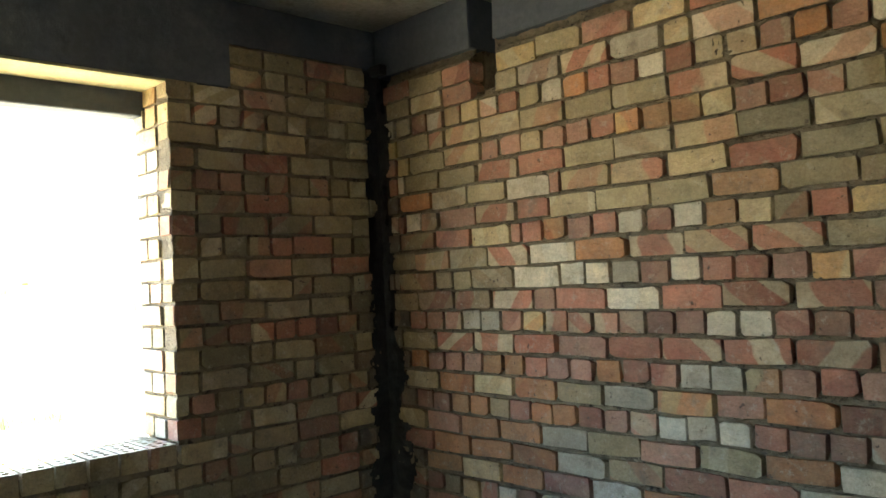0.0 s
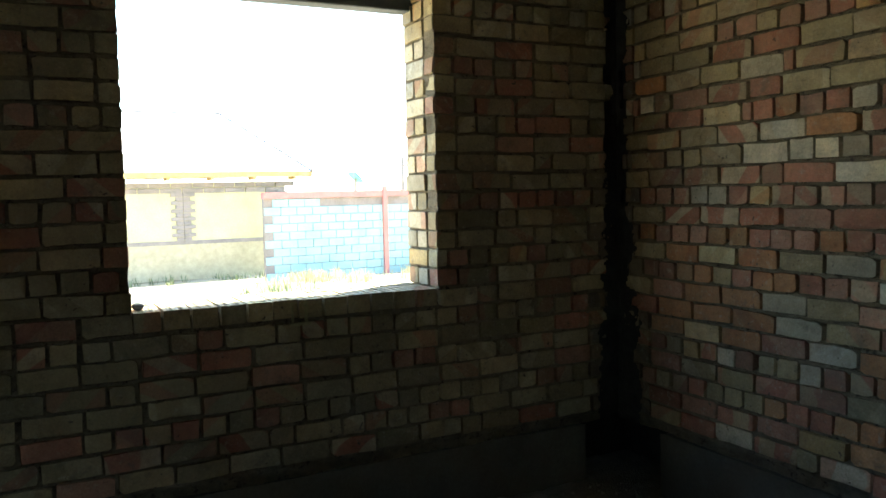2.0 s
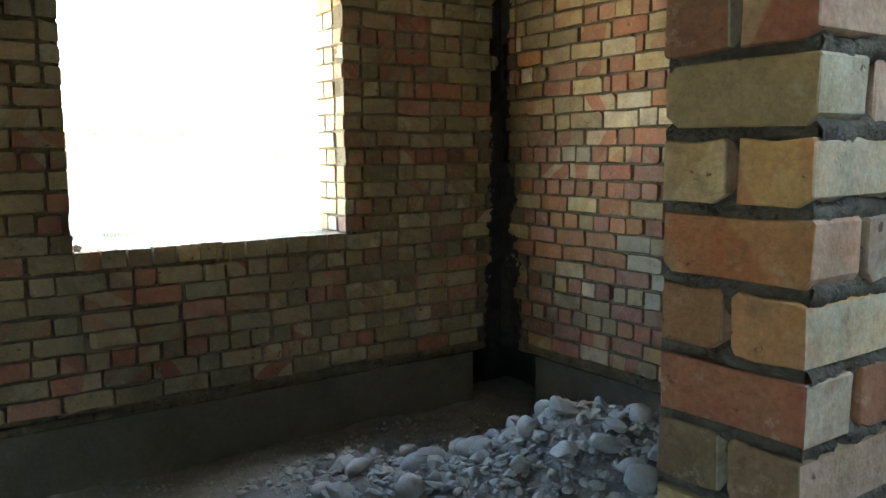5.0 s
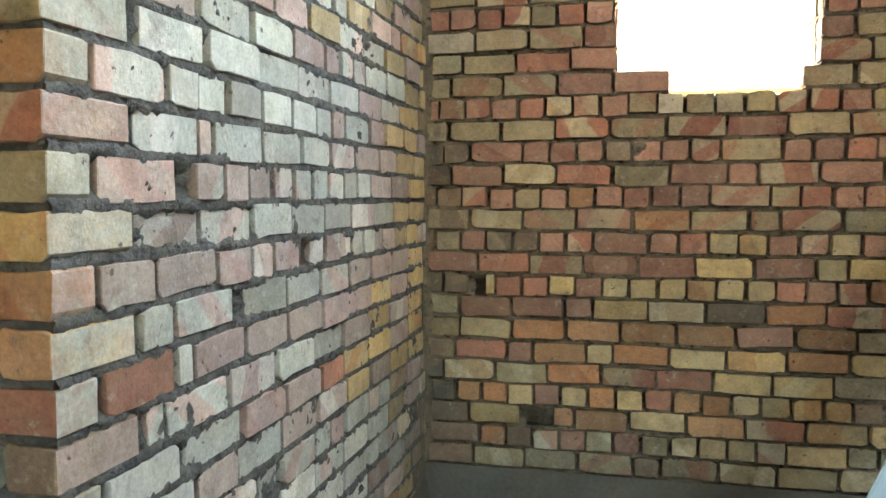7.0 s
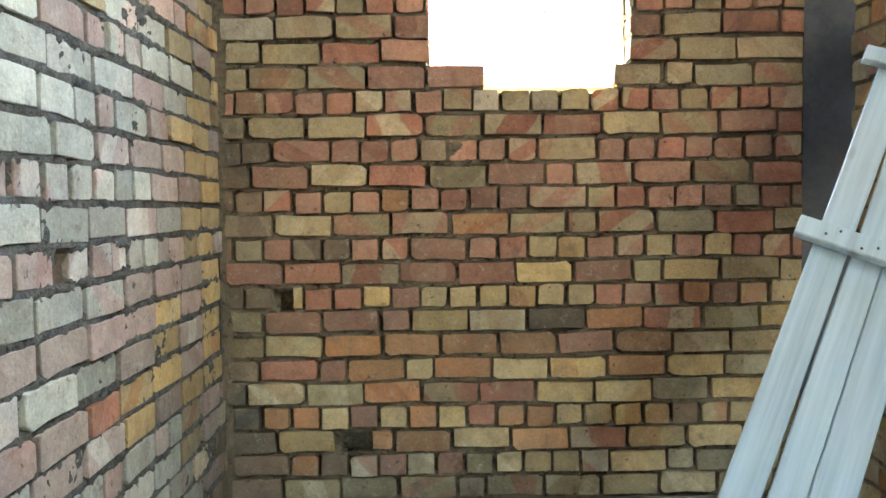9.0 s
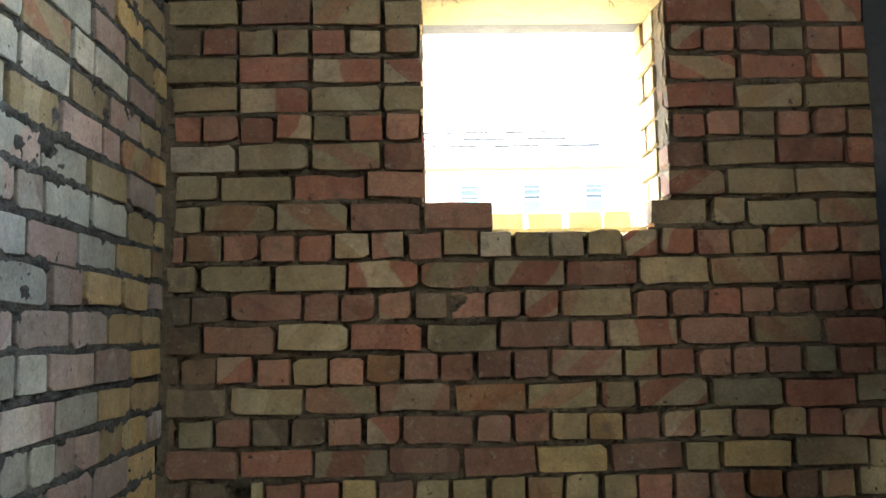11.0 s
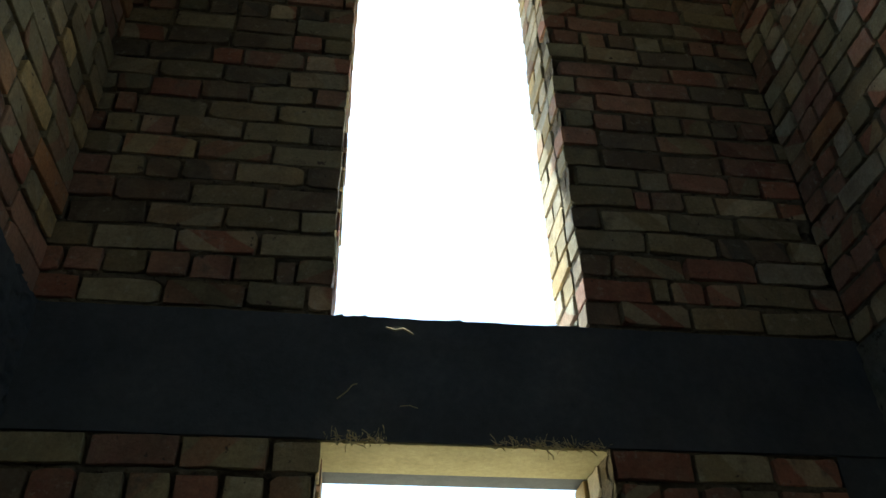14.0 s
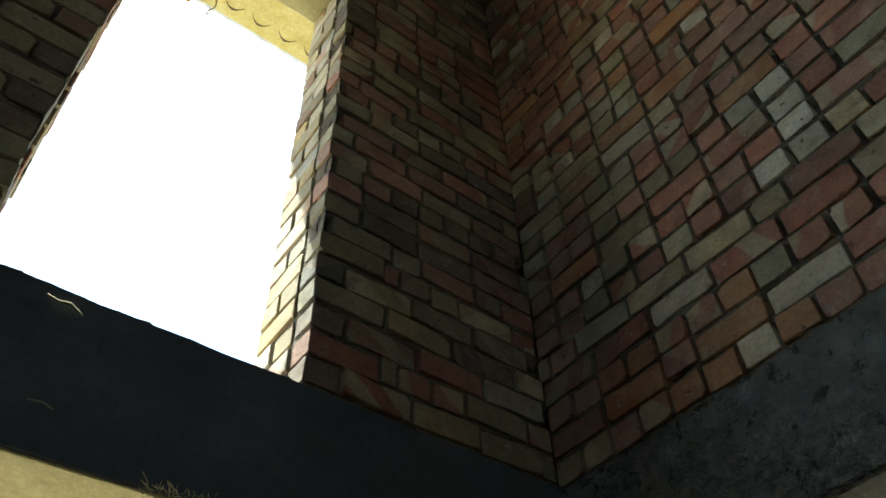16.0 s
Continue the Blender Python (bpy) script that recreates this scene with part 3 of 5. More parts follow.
# north wall of the shaft, upper storey
wall_north_3 = structure(boxes("wall_north_3", [(-0.2, WIN_2[0] - REC, DEEP, THICK, 3.527, TOP), (WIN_2[1] + REC, EAST + 0.3, DEEP, THICK, 3.527, TOP), (WIN_2[0] - REC, WIN_2[1] + REC, DEEP, THICK, WIN_2[3] + 0.2, TOP)], M_MORTAR),
                         "dull unplastered upper brick wall with a tall window opening, toned dark for backlight")
rough_sheet("mortar", M_MORTAR, (-0.1, 0, 3.52), (1, 0, 0), (0, -1, 0), EAST + 0.1, TOP - 3.52, 0.0145, 0.013, [(WIN_2[0] + 0.09, WIN_2[1] + 0.11, 3.4, WIN_2[3])], wall_north_3, 20, -0.014, (3.535, COURSE, -0.008, 0.036))
# partition with its free end
wall_partition = structure(boxes("wall_partition", [(-PART + REC, -0.08, PIER + 0.1, 0.02, 0.1, 3.09)], M_MORTAR), "cement-smeared brick partition with a free end")
rough_sheet("mortar", M_MORTAR_GREY, (0, PIER + 0.004, 0.1), (0, 1, 0), (1, 0, 0), -PIER, 2.99, 0.0115, 0.019, GAPS_P, wall_partition, 24, -0.011, (1.3005, COURSE, -0.002, 0.02))
rough_sheet("mortar", M_MORTAR_GREY, (-PART + 0.004, PIER, 0.1), (1, 0, 0), (0, -1, 0), PART - 0.008, 2.99, 0.0125, 0.013, (), wall_partition, 21, -0.011, (1.3005, COURSE, -0.004, 0.02))
rough_sheet("mortar", M_MORTAR, (-PART, 0, 0.1), (0, -1, 0), (-1, 0, 0), -PIER - 0.012, 2.99, 0.03, 0.006, (), wall_partition, 13, -0.01)
bm = bmesh.new()
ring = []
for j in range(140):
    z = 0.4 + j * 0.0192
    ring.append([])
    for i in range(7):
        a = math.radians(90 * i / 6)
        w = 0.03 + 0.022 * noise.noise((z * 2.3, 1, 7)) + 0.008 * noise.noise((z * 14, i, 3))
        ring[-1].append(bm.verts.new((w * 1.3 * (1 - math.sin(a)) - 0.004, -w * 1.3 * (1 - math.cos(a)) + 0.004, z)))
for p, q in zip(ring, ring[1:]):
    for i in range(6):
        bm.faces.new((p[i], p[i + 1], q[i + 1], q[i]))
part("corner_mortar", bm, M_MORTAR, wall_partition, "squeezed mortar down the inner corner", True)
# upper wall above the partition, with an unseen opening added for the fill lamp
UP_FILL_WIN = (-2.58, -1.72, 4.7, 5.7)
wall_west_upper = structure(boxes("wall_upper_west", [(-PART, -0.03 - DEEP, PIER, UP_FILL_WIN[0], 3.527, TOP), (-PART, -0.03 - DEEP, UP_FILL_WIN[1], 0.05, 3.527, TOP),
                                                         (-PART, -0.03 - DEEP, UP_FILL_WIN[0], UP_FILL_WIN[1], 3.527, UP_FILL_WIN[2]), (-PART, -0.03 - DEEP, UP_FILL_WIN[0], UP_FILL_WIN[1], UP_FILL_WIN[3], TOP)], M_MORTAR), "unplastered upper brick wall of the stair shaft")
rough_sheet("mortar", M_MORTAR, (-0.03, PIER, 3.52), (0, 1, 0), (1, 0, 0), -PIER, TOP - 3.52, 0.03, 0.009, [(UP_FILL_WIN[0] - PIER, UP_FILL_WIN[1] - PIER, UP_FILL_WIN[2], UP_FILL_WIN[3])], wall_west_upper, 20, -0.014, (3.535, COURSE, -0.008, 0.036))
# east wall: shaft part below and above, then the wide opening of the hall
wall_east = structure(boxes("wall_east", [(EAST + DEEP, EAST + THICK, -2.95, -0.1, 0.39, 3.1), (EAST + 0.004, EAST + THICK, SOUTH, -2.95, -0.2, CEIL)], M_MORTAR),
                      "unplastered brick wall beside the stair shaft")
rough_sheet("mortar", M_MORTAR, (EAST, 0, 0.39), (0, -1, 0), (-1, 0, 0), 2.95, 2.72, 0.0145, 0.013, (), wall_east, 20, -0.014, (F_BASE, COURSE, -0.008, 0.036))
wall_east_upper = structure(boxes("wall_upper_east", [(EAST + DEEP, EAST + THICK, -1.8, 0.1, 3.5, TOP), (EAST + DEEP, EAST + THICK, -4.4, -2.85, 3.5, TOP), (EAST + DEEP, EAST + THICK, -2.85, -1.8, 3.5, 4.9), (EAST + DEEP, EAST + THICK, -2.85, -1.8, 5.7, TOP), (EAST + 0.004, EAST + THICK, VOID_S - 0.3, -4.4, 3.5, TOP)], M_MORTAR), "unplastered upper brick wall, marbled red and buff")
rough_sheet("mortar", M_MORTAR, (EAST, 0, 3.5), (0, -1, 0), (-1, 0, 0), 1.8, TOP - 3.5, 0.0145, 0.013, (), wall_east_upper, 20, -0.014, (3.51, COURSE, -0.008, 0.036))
# plain walls that close the place
structure(boxes("wall_south", [(WEST - THICK, HALL_FILL_WIN[0], SOUTH - THICK, SOUTH, -0.3, CEIL), (HALL_FILL_WIN[1], EAST + THICK, SOUTH - THICK, SOUTH, -0.3, CEIL),
                                (HALL_FILL_WIN[0], HALL_FILL_WIN[1], SOUTH - THICK, SOUTH, -0.3, HALL_FILL_WIN[2]), (HALL_FILL_WIN[0], HALL_FILL_WIN[1], SOUTH - THICK, SOUTH, HALL_FILL_WIN[3], CEIL)], M_MORTAR), "bare closing wall of the unfinished house")
structure(boxes("wall_upper_south", [(-PART, EAST + THICK, VOID_S - 0.3, VOID_S - 0.004, CEIL + 0.2, TOP)], M_MORTAR), "bare upper closing wall of the stair shaft")
structure(boxes("wall_upper_west_2", [(-PART, -0.04, VOID_S - 0.3, PIER - 0.004, 3.55, TOP)], M_MORTAR), "bare upper wall beside the stair shaft")

# ---------------------------------------------------------------- concrete
plinth = structure(boxes("plinth", [(bo, WEST + 0.012, W_S, -0.28, -0.5, 0.28), (-3.48, -PART, -0.012, THICK, -0.5, 0.28), (-PART, EAST, -0.012, THICK, -0.5, 0.392),
                                    (EAST - 0.012, EAST + THICK, -2.95, -0.02, -0.5, 0.392), (-PART + 0.01, 0.012, PIER + 0.01, -0.02, -0.5, 0.3)], M_PLINTH), "rough grey-brown cast concrete plinth", "plinth")
rough_sheet("plinth_face", M_PLINTH, (WEST + 0.012, W_S, -0.4), (0, 1, 0), (1, 0, 0), -0.28 - W_S, 0.69, 0.03, 0.012, (), plinth, 4, 0.008)
rough_sheet("plinth_face", M_PLINTH, (-3.48, -0.012, -0.4), (1, 0, 0), (0, -1, 0), 3.2, 0.69, 0.03, 0.012, (), plinth, 4, 0.008)
rough_sheet("plinth_face", M_PLINTH, (0, -0.012, -0.4), (1, 0, 0), (0, -1, 0), EAST, 0.8, 0.03, 0.012, (), plinth, 4, 0.008)
# shaft for a corner column; the dark inside it is in the colour
column_shaft = structure(boxes("column_shaft", [(WEST - 0.38, WEST - 0.3, -0.3, 0.38, -0.5, 3.13), (WEST - 0.3, -3.4, 0.3, 0.38, -0.5, 3.13), (WEST - 0.3, WEST + 0.1, -0.05, 0.3, 3.075, 3.13)], M_CORNER_DARK), "open shaft left for a corner column, blackened for its shade", "column shaft")

def darkened_corner(parent, origin, u, n, z0, z1, wide_low, wide_high, seed):
    """Ragged black sheet over the corner's brick edges: its stain and shade as colour."""
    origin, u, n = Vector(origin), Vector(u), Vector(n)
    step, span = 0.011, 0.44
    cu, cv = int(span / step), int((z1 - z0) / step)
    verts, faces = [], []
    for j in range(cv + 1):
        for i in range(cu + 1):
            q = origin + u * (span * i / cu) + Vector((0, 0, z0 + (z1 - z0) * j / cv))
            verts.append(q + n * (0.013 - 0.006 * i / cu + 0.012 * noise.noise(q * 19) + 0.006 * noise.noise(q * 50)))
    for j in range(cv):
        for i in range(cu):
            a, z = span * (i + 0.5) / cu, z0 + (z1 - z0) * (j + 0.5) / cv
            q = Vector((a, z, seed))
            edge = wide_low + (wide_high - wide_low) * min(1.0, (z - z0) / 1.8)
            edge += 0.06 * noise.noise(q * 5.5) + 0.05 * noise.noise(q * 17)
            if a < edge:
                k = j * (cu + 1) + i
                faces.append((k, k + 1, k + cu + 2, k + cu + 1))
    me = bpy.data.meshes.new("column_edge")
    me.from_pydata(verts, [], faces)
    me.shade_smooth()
    return finish(new("column_edge", me), M_CORNER_DARK, parent)


darkened_corner(column_shaft, (WEST - 0.03, 0, 0), (1, 0, 0), (0, -1, 0), 0.29, 3.07, 0.27, 0.11, 3)
darkened_corner(column_shaft, (WEST, 0.03, 0), (0, -1, 0), (1, 0, 0), 0.29, 3.1, 0.20, 0.10, 8)


# ring beams
def beam(name, dims, faces, label, rough=False, mat=M_CONC):
    ob = structure(box(name, dims, mat, None, "", 0.008), label, "beam")
    for o, u, n, ln, h in faces:
        rough_sheet("beam_face", mat, o, u, n, ln, h, 0.0095 if rough else 0.025, 0.012 if rough else 0.01, (), ob, 9 if rough else 6, 0.008, None, 0.03 if rough else 0.0)
    return ob


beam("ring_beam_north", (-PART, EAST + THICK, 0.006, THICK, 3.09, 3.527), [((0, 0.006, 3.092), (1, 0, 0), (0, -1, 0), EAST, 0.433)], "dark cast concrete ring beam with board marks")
beam("ring_beam_east", (EAST + 0.006, EAST + THICK, -2.95, 0.0, 3.1, 3.5), [((EAST + 0.006, 0, 3.1), (0, -1, 0), (-1, 0, 0), 2.95, 0.4)], "pitted dark grey concrete ring beam", True, M_CONC_ROUGH)
beam("ring_beam_partition", (-PART, -0.006, PIER, 0.0, 3.09, 3.527), [((-0.006, PIER, 3.09), (0, 1, 0), (1, 0, 0), -PIER, 0.43)], "pitted dark grey concrete ring beam", True)
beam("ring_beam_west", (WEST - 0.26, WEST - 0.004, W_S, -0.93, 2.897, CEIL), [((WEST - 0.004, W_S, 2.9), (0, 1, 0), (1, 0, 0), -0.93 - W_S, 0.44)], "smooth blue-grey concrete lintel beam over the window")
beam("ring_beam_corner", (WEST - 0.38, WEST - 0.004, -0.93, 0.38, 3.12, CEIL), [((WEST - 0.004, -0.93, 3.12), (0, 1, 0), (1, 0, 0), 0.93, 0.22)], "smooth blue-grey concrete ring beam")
beam("ring_beam_west_room", (WEST, -3.12, 0.006, 0.38, A_TOP, CEIL), [((WEST, 0.006, A_TOP), (1, 0, 0), (0, -1, 0), 0.759, CEIL - A_TOP)], "rough concrete ring beam under the slab")
beam("ring_beam_west_room", (-2.95, -PART, 0.006, 0.38, A_TOP, CEIL), [((-2.95, 0.006, A_TOP), (1, 0, 0), (0, -1, 0), 2.7, CEIL - A_TOP)], "rough concrete ring beam under the slab")
structure(box("outer_lintel", (WEST - 0.38, WEST - 0.262, -3.2, -1.0, 2.765, CEIL), M_CONC, None, "", 0.006), "blue-grey outer concrete lintel", "lintel")
structure(box("lintel", (0.8, 1.95, 0.012, 0.26, 3.086, 3.1), M_SOFFIT, None, "", 0.003), "concrete underside of the lintel, coloured yellow for light off the ground", "lintel")
structure(box("lintel", (0.8, 1.95, 0.01, 0.375, WIN_2[3], WIN_2[3] + 0.22), M_SOFFIT, None, "", 0.006), "yellowish concrete lintel over the tall opening", "lintel")
structure(box("lintel", (WEST - 0.26, WEST - 0.006, -3.0, -1.1, 2.885, 2.9), M_SOFFIT, None, "", 0.003), "rough underside of the window lintel, coloured yellow for ground light", "lintel")
column = structure(box("column", (2.58, EAST + 0.3, 0.012, THICK, 0.39, 3.09), M_CONC, None, "", 0.006), "dark grey cast concrete corner column", "column")
rough_sheet("column_face", M_CONC, (2.575, 0.012, 0.39), (1, 0, 0), (0, -1, 0), 0.213, 2.7, 0.02, 0.012, (), column, 7, 0.006)

# slabs
slab = structure(boxes("ceiling", [(WEST - THICK, -PART, SOUTH - THICK, THICK, CEIL, CEIL + 0.2), (-PART, EAST + THICK, SOUTH - THICK, VOID_S, CEIL, CEIL + 0.2), (-PART, -0.02, VOID_S, PIER - 0.003, CEIL, CEIL + 0.2)], M_SLAB), "stained raw concrete ceiling slab", "ceiling")
structure(box("roof_ceiling", (-PART - 0.3, EAST + 0.5, VOID_S - 0.4, THICK, TOP, TOP + 0.1), M_DARKWOOD), "dark board ceiling high over the shaft", "ceiling")

# ---------------------------------------------------------------- sill of the west window
def sill_brick():
    """Perforated brick laid flat, end out, with its holes open to the top."""
    bm = bmesh.new()
    L, B, H = 0.25, 0.12, BRICK_H
    nx, ny = 9, 5
    xs = [-L / 2 + L * i / nx for i in range(nx + 1)]
    ys = [-B / 2 + B * i / ny for i in range(ny + 1)]
    top = [[bm.verts.new((x, y, H)) for y in ys] for x in xs]
    for i in range(nx):
        for j in range(ny):
            q = (top[i][j], top[i + 1][j], top[i + 1][j + 1], top[i][j + 1])
            if i % 2 == 1 and j % 2 == 1:
                low = [bm.verts.new((v.co.x, v.co.y, H - 0.06)) for v in q]
                for k in range(4):
                    bm.faces.new((q[k], q[(k + 1) % 4], low[(k + 1) % 4], low[k]))
                bm.faces.new(low)
            else:
                bm.faces.new(q)
    edge = [top[i][0] for i in range(nx + 1)] + [top[nx][j] for j in range(1, ny + 1)] + [top[i][ny] for i in range(nx - 1, -1, -1)] + [top[0][j] for j in range(ny - 1, 0, -1)]
    base = [bm.verts.new((v.co.x, v.co.y, 0)) for v in edge]
    for k in range(len(edge)):
        bm.faces.new((edge[k], base[k], base[(k + 1) % len(edge)], edge[(k + 1) % len(edge)]))
    bmesh.ops.recalc_face_normals(bm, faces=bm.faces[:])
    me = bpy.data.meshes.new("sill_brick")
    bm.to_mesh(me)
    bm.free()
    me.materials.append(M_TONE["B"])
    return me


sill_mesh = sill_brick()
sill = structure(box("window_sill", (bo, WEST - 0.004, WIN_A[0] - 0.01, WIN_A[1] + 0.01, WIN_A[2] - 0.12, WIN_A[2] - 0.094), M_MORTAR), "sill of perforated bricks laid on end", "window sill")
count = 12
for i in range(count):
    for row, x in enumerate((WEST - 0.122, WEST - 0.318)):
        ob = new("brick", sill_mesh)
        ob.matrix_world = pose(x, WIN_A[0] + 0.066 + i * (WIN_A[1] - WIN_A[0]) / count, WIN_A[2] - 0.093 + rng.uniform(-0.003, 0.003), 0, 0, rng.uniform(-1.5, 1.5)) @ Matrix.Diagonal((1.0 if row == 0 else 0.5, 1, 1, 1))
        ob.parent = sill
# smaller lower course at the stair window, with loose outer bricks
sill2 = structure(box("window_sill", (1.16, 1.76, 0.125, THICK, 2.17, 2.242), M_SOFFIT), "mortar bed with four loose yellow bricks", "window sill")

# ---------------------------------------------------------------- brick faces
M_BRICK_YELLOW = plain("yellow_brick", [(0.3, (0.48, 0.43, 0.30)), (0.7, (0.58, 0.53, 0.40))], 14, 0.88, 0.5, 0.006, 80)
MIX = "SMHSMSHMSH"
A_PATTERN = "SSHSHHSSHSHSHSHSHSSSHSHSSS"
F_PATTERN = "SHSHSSSSHSHSHSHSHSSSHMSHS"
F_PHASE = {0: .772, 1: 1.067, 2: .751, 3: .812, 4: .362, 5: .547, 6: .442, 7: .831, 8: 1.139, 9: .531, 10: .702, 11: .491, 12: .582, 13: .662, 14: .751, 15: .643, 16: .858, 17: .917}
# Yellow cells low on the right take in warm bounced light too.
F_TONES = (
    "DDGGGGGDDGGGBBBBGGGG",
    "GGODPRGRBBYBPRYGGGGG",
    "BBYYDOOYYROMMYYYYGGG",
    "GOOYRYOYROOYYYYDBBGG",
    "MMBBOOMMRRYYYYGGYYYG",
    "BBRROOYOOYYYYOOYYYGG",
    "BBYOOYOOOOORROOMMBBG",
    "BBRRRRYYMMDDOOMMGGYY",
    "DDYRRYRBYYOYYRRRORBB",
    "RRRRMMORRYYRRGGYYYBB",
    "GRDDRRRRRRYYRRYRYRRR",
    "DGBBGGRROOBBMMGGMMBB",
    "DRRBRORRRRGRGRRRRBRR",
    "DRRBBMRGGRRRRMMRRBRR",
    "DDRDRRRRRRRBRRRRRRRR",
    "GGGBBMMGGMMRRBBBBRRR",
    "RBRRRMRRBPBPBMMRBMRR",
    "GGBGGMRRRRRRRMMMMGGG",
    "GGBBMMRRRRRRRRMMBBMM",
    "PMMGGMRRRRRRRRRBBRRR",
    "RRRMBMRRRRRRRRRRMRRB",
)
# courses of the west room's north wall and of the partition: from, to, size and tone of each brick
A_BONDS = {
    5: (-0.001, 2.430, "SR SO SY SO SR SP SO SR SB"),
    6: (0.057, 2.547, "SR SO SO SO SP SB SR SR SP"),
    7: (0.015, 2.677, "SB SR SO SO SP SB SR SG SO SP"),
    8: (0.073, 2.650, "HB HR HR HO HO HY HR HO HO HR HR HR HP HP HP HR HR HR HP"),
    9: (0.130, 2.685, "SB SO SY SO SB SP SO QR SO SR"),
    10: (0.039, 2.635, "HR HO HR HR HR HO HO HR HR HR HO HR HR HP HP HB HR HR HR"),
    11: (0.121, 2.552, "SB SM SM SM SR SM SM SM SM"),
    12: (0.045, 2.622, "HB HR HR HR HP HP HR HY HM HR HR HR HR HR HP HP HR HR HR"),
    13: (-0.002, 2.557, "SB SR SM SM HR SR SP SM SM SM"),
    14: (0.121, 2.634, "SB HB HB SM SP HP HP HP HR HP HR HR HR HY HR"),
    15: (-0.021, 2.684, "SB SB SB SM SP SO SM SM SM SB"),
    16: (0.137, 2.642, "SB SR SY TR HR HO HR HR HP HR HP HO HB HB HM HY"),
    17: (0.179, 2.538, "HP HB SR SM QR SB SB SB SO SB"),
    18: (0.396, 2.611, "SM SB SP TR SB SM SY SM SG"),
    19: (0.185, 2.679, "SB SB SM SM SB SM SB SG SG"),
    20: (0.236, 2.648, "SB SB HR HR HB HR HR HR HO HO HO HY HR HR HR HB"),
    21: (0.521, 2.629, "SB SM SB SB SB SM SM SP"),
}
# Yellow bricks toward the inner corner stand for warm bounced light there.
P_BONDS = {
    8: (-0.000, 2.593, "SK QW QK SW SK SK SY SK SY SY"),
    9: (-0.001, 2.595, "HK SW SW SK SK QR SY SY SK SY"),
    10: (0.003, 2.596, "SK TW SW SK SW SW SK SY SK SY"),
    11: (0.001, 2.597, "HW SR TW SK SK SK SK SK SY SK SY"),
    12: (-0.001, 2.599, "SW HW SW T- SW SW SW SK SK SK SY"),
    13: (-0.000, 2.504, "HK QK SK QK HK QK T- HK HK HK HW HW HK HK QB QY"),
    14: (0.002, 2.620, "SM SK SW SW SW SW SK SW SY SY"),
    15: (-0.007, 2.620, "HK SK T- HW HK HK HK HW HW HW HW HW SK SK SY"),
    16: (-0.001, 2.620, "SM SW TK SW SW SW SK SK SK SY QY"),
    17: (-0.003, 2.500, "HK SW HW HW QW QW QW HW HW SW QK SY SY"),
    18: (0.002, 2.502, "SW SW SW SW SW SW SK SW SY"),
}
N_BONDS = {
    0: ((0.207, 0.945, "SG SG QG"), (1.902, 2.827, "HD SM SB SG"),),
    1: ((0.262, 1.043, "HG HR HR HG TD HG"), (1.895, 2.785, "SR TG HR HR SG"),),
    2: ((0.200, 1.036, "SG SM SG"), (1.902, 2.876, "HD SG SR SP"),),
    3: ((0.090, 1.030, "SD SM SG HG"), (1.900, 2.760, "SG SG SD"),),
    4: ((0.228, 1.023, "SD SB SD"), (1.891, 2.839, "HD SG SG SG"),),
    5: ((0.184, 1.027, "HB HD QD SB HD"), (1.903, 2.514, "SG TR HR HG"),),
    6: ((0.206, 1.036, "SB SG SG"),),
    7: ((0.121, 1.030, "HG HR SM SG HD"),),
    8: ((0.211, 1.031, "SG SB SG"),),
    9: ((0.119, 1.029, "HG QR QD SB HG"),),
}

lay_courses(wall_north_2, (0, 0, 0), (1, 0, 0), (0, -1, 0), 2.575, F_BASE, 25, COURSE, F_PATTERN,
            [(WIN_1[0], WIN_1[1], 2.33, 4), (1.175, 1.743, 2.2, 2.4)] + GAPS_2, (1.3, 1.9), "RGMBRGDM", F_PHASE, tones=F_TONES, dark_at=lambda u, z: u < 0.34 - 0.5 * (z - 0.4))
jamb(wall_north_2, WIN_1[1], 0, (0, 1, 0), (-1, 0, 0), 2.335, 3.09, COURSE, "PBYP")
jamb(wall_north_2, WIN_1[0], 0, (0, 1, 0), (1, 0, 0), 2.335, 3.09, COURSE, "RBGM", first=1)
for k, (x, turn) in enumerate(((1.245, 2), (1.395, -3), (1.555, 4), (1.68, -2))):
    loose = new("loose_brick", brick_mesh("C", k % 5, M_BRICK_YELLOW))
    loose.matrix_world = pose(x, 0.25, 2.28, 0, 0, turn) @ Matrix.Diagonal((0.53 if k < 3 else 0.42, 1, 0.92, 1))
    tagged(loose, "sunlit yellow half brick lying loose on the sill", "brick", "loose bricks on the sill")

lay_courses(wall_north_1, (WEST + VOID, 0, 0), (1, 0, 0), (0, -1, 0), -PART - WEST - VOID, A_BASE, 25, AROW, A_PATTERN,
            [(-3.115 - WEST - VOID, -2.955 - WEST - VOID, 2.85, 4)] + GAPS_1, (1.7, 1.6), "RMOBRMYPGO", bonds=A_BONDS, dark_at=lambda u, z: u < 0.30 - 0.10 * z, tooth=0.035)
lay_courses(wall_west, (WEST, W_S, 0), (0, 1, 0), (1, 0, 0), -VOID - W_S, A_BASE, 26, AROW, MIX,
            [(WIN_A[0] - W_S, WIN_A[1] - W_S, WIN_A[2] - AROW, 4), (0, -0.93 - W_S, 2.89, 4)], (-1.6 - W_S, 1.3), "GBGBRGMBGBRG", dark_at=lambda u, z: -VOID - W_S - u < 0.20 - 0.06 * z, tooth_end=0.035)
jamb(wall_west, WEST, WIN_A[1], (-1, 0, 0), (0, -1, 0), WIN_A[2], WIN_A[3], AROW, "PBYP")
